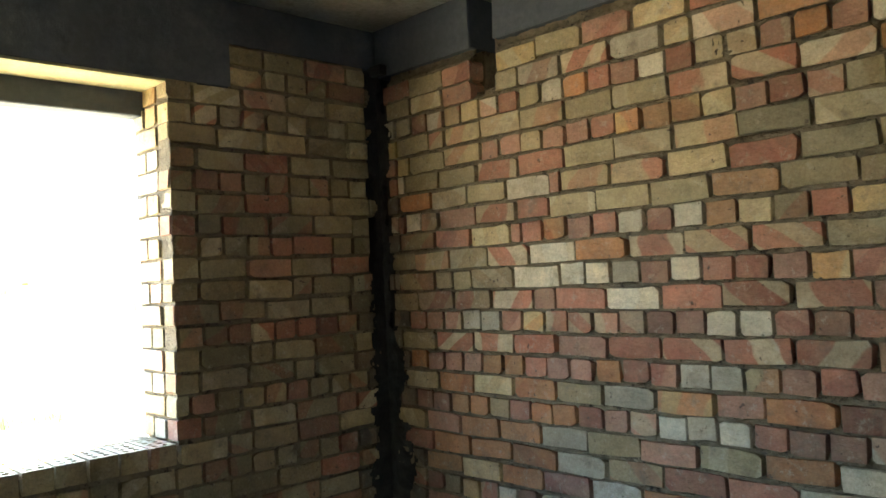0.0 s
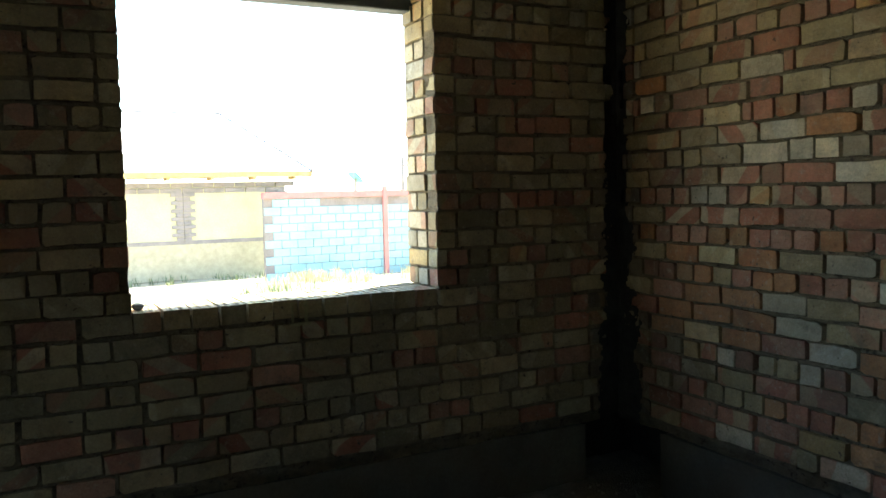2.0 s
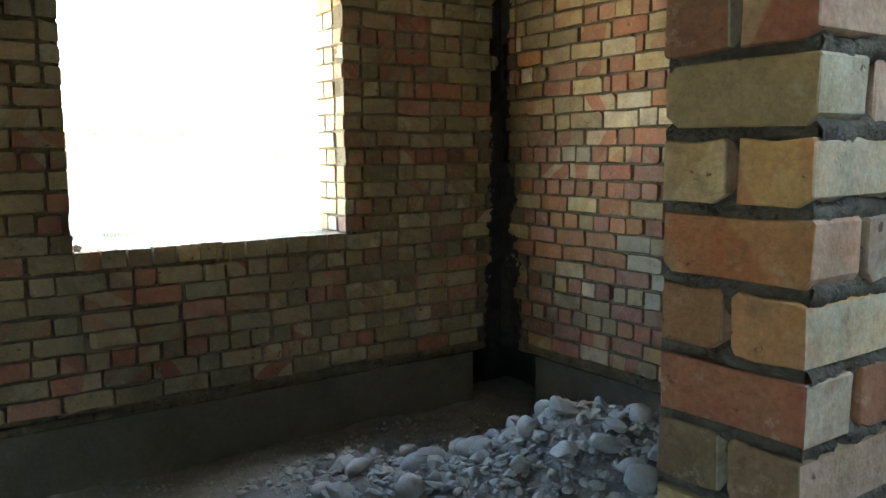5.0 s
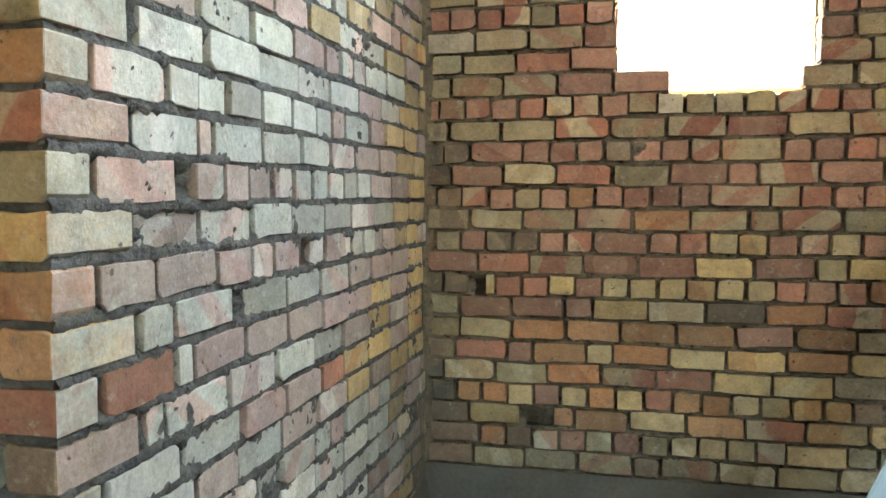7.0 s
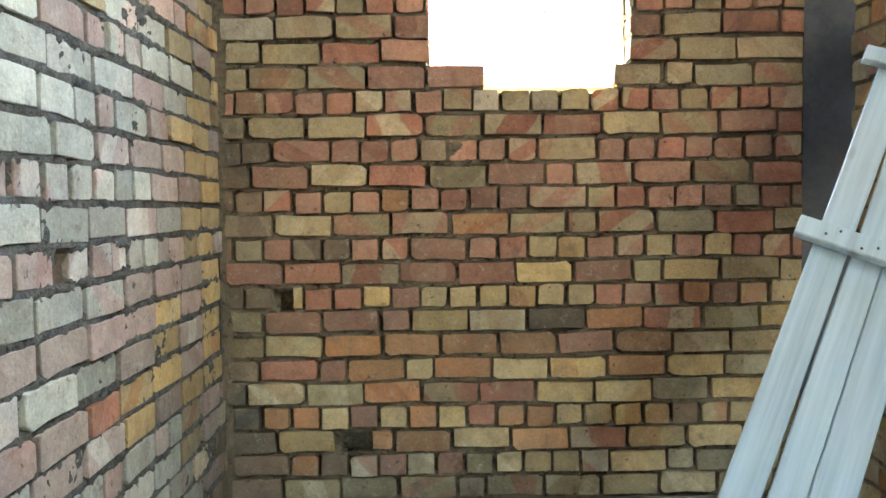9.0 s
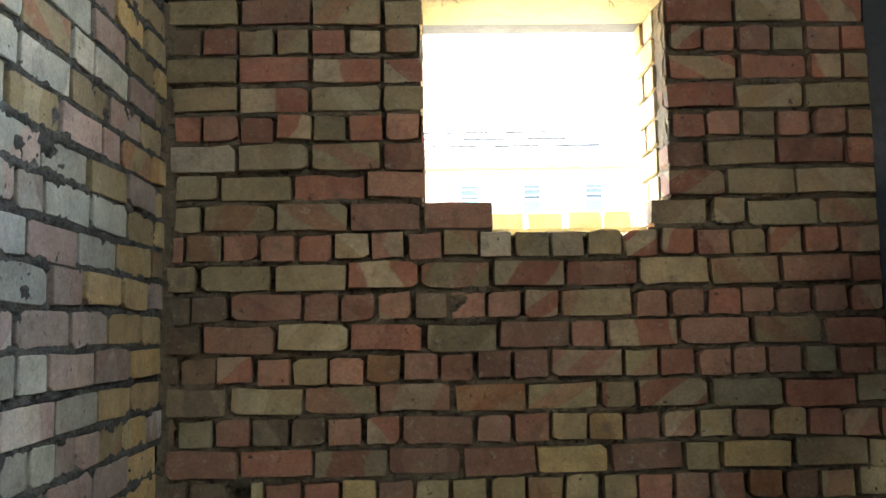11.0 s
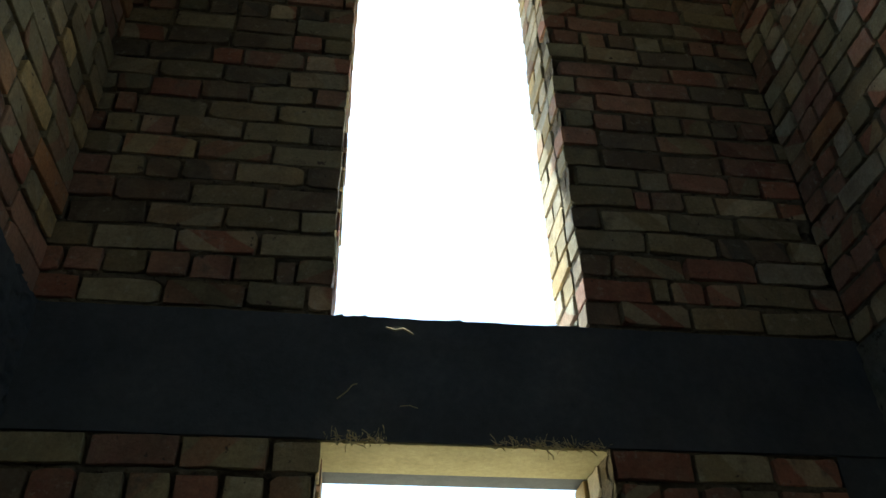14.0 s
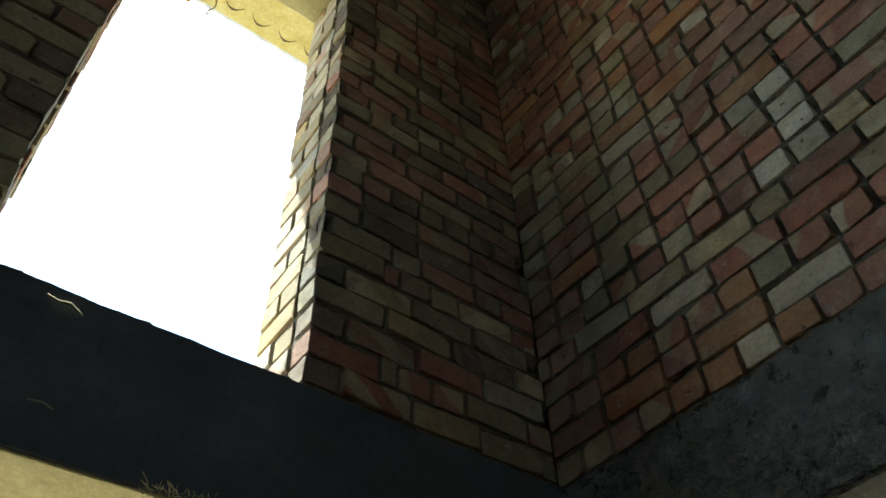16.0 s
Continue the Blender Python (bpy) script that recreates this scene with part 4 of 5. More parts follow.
jamb(wall_west, WEST, WIN_A[0], (-1, 0, 0), (0, 1, 0), WIN_A[2], WIN_A[3], AROW, "RBGM", first=1)

# partition: the end shows one long brick or two ends, course by course
P_BASE = 1.300 - 11 * COURSE + 0.0005
P_COURSES = 28
# The dark tones also carry the shade on the end face.
P_ENDS = "DOGGDRMOGBDMOOOGROGBRMGOBRGM"      # tones of the end bricks, bottom first
P_ENDS_BACK = {10: "D", 12: "O", 14: "B", 16: "R"}
for c in range(P_COURSES):
    z = P_BASE + (c + 0.5) * COURSE
    if z > 3.09 - 0.04:
        continue
    if c % 2 == 0:
        single_brick(wall_partition, "D", (-0.057, PIER - 0.003, z), (1, 0, 0), (0, -1, 0), M_END[P_ENDS[c]], 0.96)
        single_brick(wall_partition, "D", (-0.188, PIER - 0.003, z), (1, 0, 0), (0, -1, 0), M_END[P_ENDS_BACK.get(c, "G")], 0.94)
    else:
        single_brick(wall_partition, "C", (-0.119, PIER - 0.003, z), (1, 0, 0), (0, -1, 0), M_END[P_ENDS[c]], 0.98)
# The mix turns yellower near the corner, for the warm light there.
lay_courses(wall_partition, (0, PIER, 0), (0, 1, 0), (1, 0, 0), -PIER, P_BASE, 27, COURSE, "SM", (), (0.9, 1.7), (2.05, "WKWKWWGKW", "KYBKPBKY"), bonds=P_BONDS, dark_at=lambda u, z: u > 2.4 and z < 0.72, starts=(0.262, 0.132), limit=270, joint=0.016, gaps=0.002)

# Dull tones; the extra dark ones stand for the wall's backlit shade.
lay_courses(wall_north_3, (-0.1, 0, 0), (1, 0, 0), (0, -1, 0), EAST + 0.1, 3.535, 32, COURSE, "SMSSHSMSSH",
            [(WIN_2[0] + 0.1, WIN_2[1] + 0.1, 3.4, WIN_2[3])], (1.5, 4.2), "GRDMGRDRG", bonds=N_BONDS)
jamb(wall_north_3, WIN_2[1], 0, (0, 1, 0), (-1, 0, 0), 3.535, WIN_2[3], COURSE, "PBYP")
jamb(wall_north_3, WIN_2[0], 0, (0, 1, 0), (1, 0, 0), 3.535, WIN_2[3], COURSE, "RBGM", first=1)
lay_courses(wall_east, (EAST, -0.0, 0), (0, -1, 0), (-1, 0, 0), 2.95, F_BASE, 25, COURSE, "SHSM", (), (0.6, 1.8), "YBOYGBP", limit=150)
lay_courses(wall_east_upper, (EAST, 0, 0), (0, -1, 0), (-1, 0, 0), 1.8, 3.51, 32, COURSE, "HMHSMHHM", (), (0.9, 4.4), "RMORBRGMPRM")
lay_courses(wall_west_upper, (-0.03, PIER, 0), (0, 1, 0), (1, 0, 0), -PIER, 3.535, 32, COURSE, "SMHSMSSH", [(UP_FILL_WIN[0] - PIER, UP_FILL_WIN[1] - PIER, UP_FILL_WIN[2], UP_FILL_WIN[3])], (2.2, 4.4), "RMOYBRYGB", limit=150)


# ---------------------------------------------------------------- rubble heap
def stone_mesh(seed, stretch):
    bm = bmesh.new()
    bmesh.ops.create_icosphere(bm, subdivisions=2, radius=1.0)
    off = Vector((seed * 7.3, seed * 3.1, seed * 1.7))
    for v in bm.verts:
        v.co *= 1 + 0.28 * noise.noise(v.co * 0.9 + off) + 0.07 * noise.noise(v.co * 2.6 + off)
        v.co = Vector((v.co.x * stretch[0], v.co.y * stretch[1], v.co.z * stretch[2]))
    me = bpy.data.meshes.new("stone")
    bm.to_mesh(me)
    bm.free()
    me.shade_smooth()
    me.materials.append(M_STONE)
    return me


def block_mesh(seed):
    """Split, angular stone."""
    r = random.Random(seed)
    bm = bmesh.new()
    for k in range(16):
        v = Vector((r.gauss(0, 1), r.gauss(0, 1), r.gauss(0, 1))).normalized()
        bm.verts.new((v.x * 1.25, v.y * 0.9, v.z * 0.62))
    bmesh.ops.convex_hull(bm, input=bm.verts[:])
    bmesh.ops.bevel(bm, geom=bm.edges[:], offset=0.07, segments=1, affect="EDGES")
    me = bpy.data.meshes.new("stone")
    bm.to_mesh(me)
    bm.free()
    me.materials.append(M_STONE)
    return me


def rubble():
    r = random.Random(21)
    pile = tagged(new("rubble_heap"), "heap of grey river cobbles and gravel on the dusty floor", "rubble heap")
    pile.location = (-2.0, -0.95, 0.0)
    shift = Matrix.Translation((2.0, 0.95, 0.0))
    kinds = [stone_mesh(k, s) for k, s in enumerate(((1.2, 0.9, 0.7), (1.0, 1.0, 0.85), (1.35, 0.85, 0.6), (1.1, 0.95, 0.9), (1.5, 0.8, 0.6)))] + [block_mesh(k) for k in range(4)]
    placed = []
    tries = 0
    while len(placed) < 290 and tries < 30000:
        tries += 1
        x, y = r.uniform(-3.3, -0.35), r.uniform(-2.2, -0.12)
        h = heap(x, y)
        if r.random() > (h / 0.5) ** 0.8 + 0.035:
            continue
        size = r.choice((0.022, 0.028, 0.034, 0.042, 0.05, 0.06)) * r.uniform(0.8, 1.2)
        if h < 0.1:
            size *= 0.7
        if any((x - a) ** 2 + (y - b) ** 2 < ((size + s) * 0.68) ** 2 for a, b, s in placed):
            continue
        placed.append((x, y, size))
        ob = new("stone", r.choice(kinds + kinds[5:]))
        ob.matrix_world = shift @ pose(x, y, floor_height(x, y) + size * 0.5, r.uniform(-35, 35), r.uniform(-35, 35), r.uniform(0, 360)) @ Matrix.Diagonal((size, size, size, 1))
        ob.parent = pile
    for x, y, size, kind in ((-2.05, -1.1, 0.075, 7), (-2.38, -1.12, 0.06, 0), (-2.55, -1.35, 0.062, 1), (-2.3, -1.42, 0.06, 5), (-2.72, -1.5, 0.055, 1), (-1.85, -1.3, 0.065, 6), (-1.5, -1.2, 0.07, 3), (-2.95, -1.25, 0.065, 2), (-3.1, -1.3, 0.06, 0)):
        ob = new("stone", kinds[kind])
        ob.matrix_world = shift @ pose(x, y, floor_height(x, y) + size * 0.4, r.uniform(-15, 15), r.uniform(-15, 15), r.uniform(0, 360)) @ Matrix.Diagonal((size, size, size, 1))
        ob.parent = pile
    # smaller stones that fill the heap
    verts, faces = [], []
    fill = [block_mesh(k) for k in range(20, 24)]
    tries = 0
    while tries < 5200:
        tries += 1
        x, y = r.uniform(-3.3, -0.32), r.uniform(-2.3, -0.1)
        if r.random() > (heap(x, y) / 0.5) ** 0.9 + 0.02:
            continue
        s = r.uniform(0.012, 0.03)
        m = Matrix.Translation((x + 2.0, y + 0.95, floor_height(x, y) + s * 0.45)) @ Euler((r.uniform(-0.6, 0.6), r.uniform(-0.6, 0.6), r.uniform(0, 6))).to_matrix().to_4x4()
        src = r.choice(fill)
        o = len(verts)
        verts += [m @ (v.co * s) for v in src.vertices]
        faces += [tuple(o + i for i in f.vertices) for f in src.polygons]
    me = bpy.data.meshes.new("rubble")
    me.from_pydata(verts, [], faces)
    tagged(finish(new("rubble", me), M_STONE, pile), kind="stuff")
    # small gravel between the cobbles
    verts, faces = [], []
    for _ in range(9000):
        x, y = r.uniform(-3.75, -0.3), r.uniform(-3.4, -0.06)
        if r.random() > 0.3 + heap(x, y) * 2:
            continue
        s = r.uniform(0.005, 0.016)
        z = floor_height(x, y) + s * 0.3
        q = Euler((r.uniform(0, 3), r.uniform(0, 3), r.uniform(0, 6))).to_matrix()
        o = len(verts)
        for v in ((1.3, 0, 0), (-1.2, 0.1, 0), (0, 1, 0.1), (0.1, -0.9, 0), (0, 0, 0.8), (0.1, 0, -0.8)):
            verts.append(q @ (Vector(v) * s) + Vector((x + 2.0, y + 0.95, z)))
        faces += [(o + a, o + b, o + c) for a, b, c in ((0, 2, 4), (2, 1, 4), (1, 3, 4), (3, 0, 4), (2, 0, 5), (1, 2, 5), (3, 1, 5), (0, 3, 5))]
    me = bpy.data.meshes.new("gravel")
    me.from_pydata(verts, [], faces)
    tagged(finish(new("gravel", me), M_STONE, pile), kind="stuff")


rubble()


# ---------------------------------------------------------------- plank panel leaning in the stair shaft
def plank(name, x0, x1, length, seed, parent, thick=0.026, taper=0.0):
    """A sawn board along z with slightly wavy edges."""
    bm = bmesh.new()
    r = random.Random(seed)
    n = 24
    rings = []
    for k in range(n + 1):
        z = length * k / n
        a, b = x0 + 0.003 * noise.noise((z * 2.1, seed, 0)), x1 + taper * (z / length - 0.5) + 0.003 * noise.noise((z * 1.7, seed, 5))
        c = 0.004 * noise.noise((z * 0.9, seed, 9))
        e = 0.003
        rings.append([bm.verts.new(q) for q in ((a + e, c, z), (b - e, c, z), (b, c + e, z), (b, c + thick - e, z), (b - e, c + thick, z), (a + e, c + thick, z), (a, c + thick - e, z), (a, c + e, z))])
    for p, q in zip(rings, rings[1:]):
        for i in range(8):
            bm.faces.new((p[i], p[(i + 1) % 8], q[(i + 1) % 8], q[i]))
    bm.faces.new(list(reversed(rings[0])))
    bm.faces.new(rings[-1])
    bmesh.ops.recalc_face_normals(bm, faces=bm.faces[:])
    return part(name, bm, M_PLANK, parent)


def plank_panel():
    up = Vector((0.45, 0.4, 0.685)).normalized()
    side = Vector((0.861, -0.376, -0.346))
    side = (side - up * side.dot(up)).normalized()
    back = up.cross(side)
    panel = tagged(new("plank_panel"), "grey weathered plank panel with a nailed batten, leaning", "plank panel")
    foot = Vector((2.059, -1.2, 1.603)) - up * ((1.603 - 0.1) / up.z)
    panel.matrix_world = Matrix.Translation(foot) @ Matrix((side, back, up)).transposed().to_4x4()
    L = 3.05
    plank("board", 0.0, 0.094, L, 3, panel, taper=0.012)
    plank("board", 0.106, 0.189, L - 0.03, 8, panel)
    plank("board", 0.1925, 0.295, L - 0.06, 12, panel)
    s = (1.603 - 0.1) / up.z + 0.03
    for z in (s - 0.02, 0.28, L - 0.3):
        bm = bmesh.new()
        add_box(bm, -0.06, 0.34, -0.034, -0.003, z - 0.034, z + 0.034)
        bmesh.ops.bevel(bm, geom=bm.edges[:], offset=0.004, segments=1, affect="EDGES")
        b = part("batten", bm, M_PLANK, panel)
        for x in (0.02, 0.055, 0.12, 0.16, 0.22, 0.28):
            bn = bmesh.new()
            bmesh.ops.create_cone(bn, cap_ends=True, segments=8, radius1=0.004, radius2=0.004, depth=0.004, matrix=pose(x, -0.035, z + rng.uniform(-0.018, 0.018), 90))
            part("nail", bn, M_WIRE, b, "rusty nail head")


plank_panel()


# ---------------------------------------------------------------- straw and wisps on the beams
def wisp(name, points, radius, label):
    cu = bpy.data.curves.new(name, "CURVE")
    cu.dimensions, cu.bevel_depth, cu.bevel_resolution = "3D", radius, 1
    sp = cu.splines.new("POLY")
    sp.points.add(len(points) - 1)
    for p, q in zip(sp.points, points):
        p.co = (*q, 1)
    cu.materials.append(M_STRAW)
    ob = new(name, cu)
    return tagged(ob, label, "straw")


def tuft(x0, x1, z, y, n, seed):
    """Dry roots and fibres that hang at the lip of the lintel."""
    r = random.Random(seed)
    verts, faces = [], []
    for _ in range(n):
        x = r.uniform(x0, x1)
        p = Vector((x, y - r.uniform(0, 0.012), z + r.uniform(-0.012, 0.012)))
        d = Vector((r.gauss(0, 1), r.uniform(-0.9, 0.1), r.gauss(0.2, 0.7))).normalized()
        ln = r.uniform(0.01, 0.045)
        for _k in range(3):
            q = p + d * ln / 3
            o = len(verts)
            w = Vector((0.0012, 0, 0.0012))
            verts += [p - w, p + w, q + w, q - w]
            faces.append((o, o + 1, o + 2, o + 3))
            p = q
            d = (d + Vector((r.gauss(0, 0.5), r.gauss(0, 0.3), r.gauss(0, 0.5)))).normalized()
    me = bpy.data.meshes.new("dry_fibres")
    me.from_pydata(verts, [], faces)
    return tagged(finish(new("dry_fibres", me), M_STRAW), "dry straw fibres stuck along the rough concrete edge", "straw", kind="stuff")


tuft(0.93, 1.12, 3.085, -0.006, 80, 1)
tuft(1.45, 1.81, 3.085, -0.006, 150, 2)
wisp("straw", [(1.11, -0.022, 3.475), (1.14, -0.03, 3.462), (1.165, -0.028, 3.47), (1.2, -0.024, 3.452)], 0.0035, "pale straw wisp on the dark beam")
wisp("straw", [(0.965, -0.018, 3.215), (0.995, -0.022, 3.24), (1.01, -0.022, 3.262), (1.025, -0.02, 3.268)], 0.0022, "thin pale straw wisp on the dark beam")
wisp("straw", [(1.16, -0.018, 3.198), (1.19, -0.022, 3.2), (1.215, -0.02, 3.192)], 0.0016, "thin pale straw wisp on the dark beam")


# mortar lumps along the top of the ring beam
def lumps(name, row, parent_label, mat, seed):
    r = random.Random(seed)
    bm = bmesh.new()
    for _ in range(46):
        t = r.random()
        p = Vector(row[0]).lerp(Vector(row[1]), t)
        m = Matrix.Translation(p + Vector((0, r.uniform(0, 0.1), 0))) @ Matrix.Diagonal((r.uniform(0.015, 0.05), r.uniform(0.01, 0.03), r.uniform(0.004, 0.014), 1))
        bmesh.ops.create_icosphere(bm, subdivisions=1, radius=1.0, matrix=m)
    return tagged(part(name, bm, mat, None, "", True), parent_label, "mortar", kind="stuff")


lumps("mortar_lumps", ((0.95, 0.015, 3.528), (1.79, 0.015, 3.528)), "crumbs of set mortar along the beam top", M_MORTAR, 4)
lumps("mortar_lumps", ((1.19, 0.02, 2.205), (1.73, 0.02, 2.205)), "pale crumbs of mortar on the window sill", M_SOFFIT, 5)
# pale drips below the west sill
drip = tagged(boxes("mortar_drip", [(WEST + 0.001, WEST + 0.012, -2.10, -2.088, 1.09, 1.19), (WEST + 0.001, WEST + 0.012, -2.03, -2.015, 1.085, 1.2), (WEST + 0.001, WEST + 0.016, -2.11, -2.0, 1.073, 1.088)], M_SOFFIT),
              "pale dried mortar drips under the window sill", "mortar")

# ---------------------------------------------------------------- eaves above the tall opening
EAVE = 7.2
M_EAVE = plain("yellow_eave_boards", [(0.3, (0.42, 0.36, 0.13)), (0.55, (0.5, 0.44, 0.2)), (0.75, (0.56, 0.52, 0.32))], 7, 0.8, 0.3, 0.004, 45)
roof_eave = structure(box("eave", (-1.2, 4.2, THICK, 1.16, EAVE, EAVE + 0.03), M_EAVE), "yellow boarded eaves above the wall", "eaves")
bm = bmesh.new()
n = 220
front, rear = [], []
for k in range(n + 1):
    x = -1.2 + 5.4 * k / n
    z = EAVE + 0.028 + 0.004 * math.sin(2 * math.pi * x / 0.13)
    front.append(bm.verts.new((x, 1.19, z - 0.012)))
    rear.append(bm.verts.new((x, 0.2, z + 0.3)))
for k in range(n):
    bm.faces.new((front[k], front[k + 1], rear[k + 1], rear[k]))
bmesh.ops.solidify(bm, geom=bm.faces[:], thickness=0.006)
part("roof_sheet", bm, M_ROOF, roof_eave, "corrugated roof sheet edge", True)
for k in range(6):      # dark curved gaps under the roof sheet
    verts, faces = [], []
    for i in range(9):
        a = i / 8 - 0.5
        x, y, w = 1.3 + 0.2 * k + 0.14 * a, 1.09 - 0.2 * a * a, 0.007 * (1.1 - abs(2 * a))
        verts += [(x, y - w, EAVE - 0.004), (x, y + w, EAVE - 0.004), (x, y + w, EAVE - 0.001), (x, y - w, EAVE - 0.001)]
        if i:
            o = 4 * i
            faces += [(o - 4 + j, o - 4 + (j + 1) % 4, o + (j + 1) % 4, o + j) for j in range(4)]
    gap_mesh = bpy.data.meshes.new("gap")
    gap_mesh.from_pydata(verts, [], faces)
    finish(new("gap", gap_mesh), M_DARKWOOD, roof_eave, "dark curved gap")
box("rafter", (1.19, 1.25, 0.3, 1.17, EAVE - 0.09, EAVE - 0.002), M_ORANGE, roof_eave, "orange timber rafter end", 0.004)
box("rafter", (2.2, 2.26, 0.3, 1.17, EAVE - 0.09, EAVE - 0.002), M_ORANGE, roof_eave, "", 0.004)
cable = bpy.data.curves.new("cable", "CURVE")
cable.dimensions, cable.bevel_depth, cable.bevel_resolution = "3D", 0.006, 1
sp = cable.splines.new("POLY")
pts = [(1.39, 1.1, EAVE), (1.4, 1.1, EAVE - 0.07), (1.385, 1.1, EAVE - 0.13), (1.36, 1.1, EAVE - 0.19), (1.37, 1.1, EAVE - 0.23)]
sp.points.add(len(pts) - 1)
for p, q in zip(sp.points, pts):
    p.co = (*q, 1)
cable.materials.append(M_STRAW)
tagged(new("cable", cable), "short frayed cable hanging from the eaves", "cable")


# ---------------------------------------------------------------- building to the north
def north_building():
    y0, x1, z0 = 25.0, 8.45, -0.5
    b = tagged(new("apartment_building"), "two-storey pale brick building with turquoise window panes", "building")
    b.location = (0, y0, z0)
    def loc(x0, xx, ya, yb, za, zb):
        return (x0, xx, ya, yb, za - z0, zb - z0)
    xw = [0.12 + 2.235 * k for k in range(-5, 4)]
    rows = []
    edges = [-14.0] + [e for x in xw for e in (x, x + 0.68)] + [x1]
    for k in range(0, len(edges), 2):
        rows.append(loc(edges[k], edges[k + 1], 0, 0.4, z0, 6.93))
    for x in xw:
        rows += [loc(x, x + 0.68, 0, 0.4, z0, 1.2), loc(x, x + 0.68, 0, 0.4, 3.0, 5.0)]
    rows.append(loc(-14, x1, 0.4, 10, z0, 6.9))
    part("wall", box_mesh(rows), M_FARBRICK, b)
    part("ring_beam", box_mesh([loc(-14, x1 + 0.01, -0.02, 0.42, 6.93, 7.42)]), M_FARCONC, b, "grey-green concrete band under the eaves")
    for x in (-6.2, -0.95, 3.72, 8.12):
        part("column", box_mesh([loc(x, x + 0.34, -0.02, 0.3, z0, 6.93)]), M_FARCONC, b, "grey-green concrete column")
    # brick courses standing proud, so that the facade breaks up
    r = random.Random(5)
    verts, faces = [], []
    for c in range(20):
        z = 5.0 + c * 0.098
        x = -1.0 + r.uniform(0, 0.2)
        while x < x1 - 0.3:
            if not any(a - 0.26 < x < a + 0.69 for a in xw) and not any(a - 0.26 < x < a + 0.35 for a in (-0.95, 3.72, 8.12)) and r.random() < 0.8:
                o = len(verts)
                d = -r.uniform(0.004, 0.02)
                for X in (x, x + 0.245):
                    for Y in (d, 0.05):
                        for Z in (z, z + 0.086):
                            verts.append((X, Y, Z - z0))
                faces += [tuple(o + i for i in f) for f in ((0, 1, 3, 2), (4, 6, 7, 5), (0, 4, 5, 1), (2, 3, 7, 6), (0, 2, 6, 4), (1, 5, 7, 3))]
            x += 0.258
    me = bpy.data.meshes.new("facing_bricks")
    me.from_pydata(verts, [], faces)
    tagged(finish(new("facing_bricks", me), M_FARBRICK, b), kind="stuff")
    for k, x in enumerate(xw):
        for zb, zt in ((5.0, 6.98), (1.2, 3.0)):
            zt = min(zt, 6.93)
            w = part("window", box_mesh([loc(x, x + 0.05, 0.05, 0.13, zb, zt), loc(x + 0.63, x + 0.68, 0.05, 0.13, zb, zt), loc(x + 0.05, x + 0.63, 0.05, 0.13, zb, zb + 0.05),
                                         loc(x + 0.05, x + 0.63, 0.05, 0.13, zt - 0.05, zt), loc(x + 0.05, x + 0.63, 0.05, 0.13, zt - 0.62, zt - 0.56)], ), M_WHITE, b, "white plastic window frame")
            part("pane", box_mesh([loc(x + 0.05, x + 0.63, 0.085, 0.095, zb + 0.05, zt - 0.62)]), M_PANE_BLUE, w, "turquoise film-covered pane")
            part("pane", box_mesh([loc(x + 0.05, x + 0.63, 0.1, 0.11, zt - 0.56, zt - 0.05)]), M_PANE_DARK, w, "dark upper pane")
            if k % 2 == 0 or zb > 4:
                sash = box_mesh([(0.0, 0.58, -0.02, 0.01, -0.03, 0.0), (0, 0.58, -0.02, 0.01, -0.3, -0.27)])
                bmesh.ops.transform(sash, matrix=pose(x + 0.05, 0.03, zt - 0.2 - z0, -22 - 6 * (k % 3)), verts=sash.verts[:])
                part("tilted_sash", sash, M_WHITE, w, "tilted open top sash")
    # eaves, rafter tails and roof
    part("fascia", box_mesh([loc(-14.2, x1 + 0.25, -0.55, -0.52, 7.62, 7.72)]), M_TIMBER, b, "raw timber eaves board")
    part("eave_board", box_mesh([loc(-14.2, x1 + 0.25, -0.3, 0.3, 7.42, 7.5)]), M_TIMBER, b, "raw timber wall plate")
    for k in range(32):
        x = x1 + 0.1 - k * 0.715
        part("rafter", box_mesh([loc(x, x + 0.06, -0.52, 0.4, 7.5, 7.63)]), M_TIMBER, b)
    roof = bmesh.new()
    m = Matrix.Translation((0, -0.6, 7.7 - z0)) @ Matrix.Rotation(math.atan(0.62), 4, "X")
    add_box(roof, -14.3, x1 + 0.3, 0, 9.5, 0, 0.05, m)
    rf = part("roof", roof, M_ROOF, b, "pale metal tile roof")
    lap = bmesh.new()
    r = random.Random(9)
    for row, v in enumerate((1.15, 1.95, 2.75)):
        x = -3.1 + (0.0, 1.15, 0.55)[row]
        while x < x1 - 1.2 - row * 0.5:
            for t in range(13):
                a = x + t * 0.125
                add_box(lap, a, a + 0.085, v - 0.05, v + 0.05, 0.05, 0.11, m)
            add_box(lap, x, x + 1.62, v, v + 0.08, 0.05, 0.13, m)
            x += 2.25
    part("snow_guard", lap, M_WIRE, rf, "dark sheet laps on the roof")


def box_mesh(rows):
    bm = bmesh.new()
    for q in rows:
        add_box(bm, *q)
    return bm


north_building()


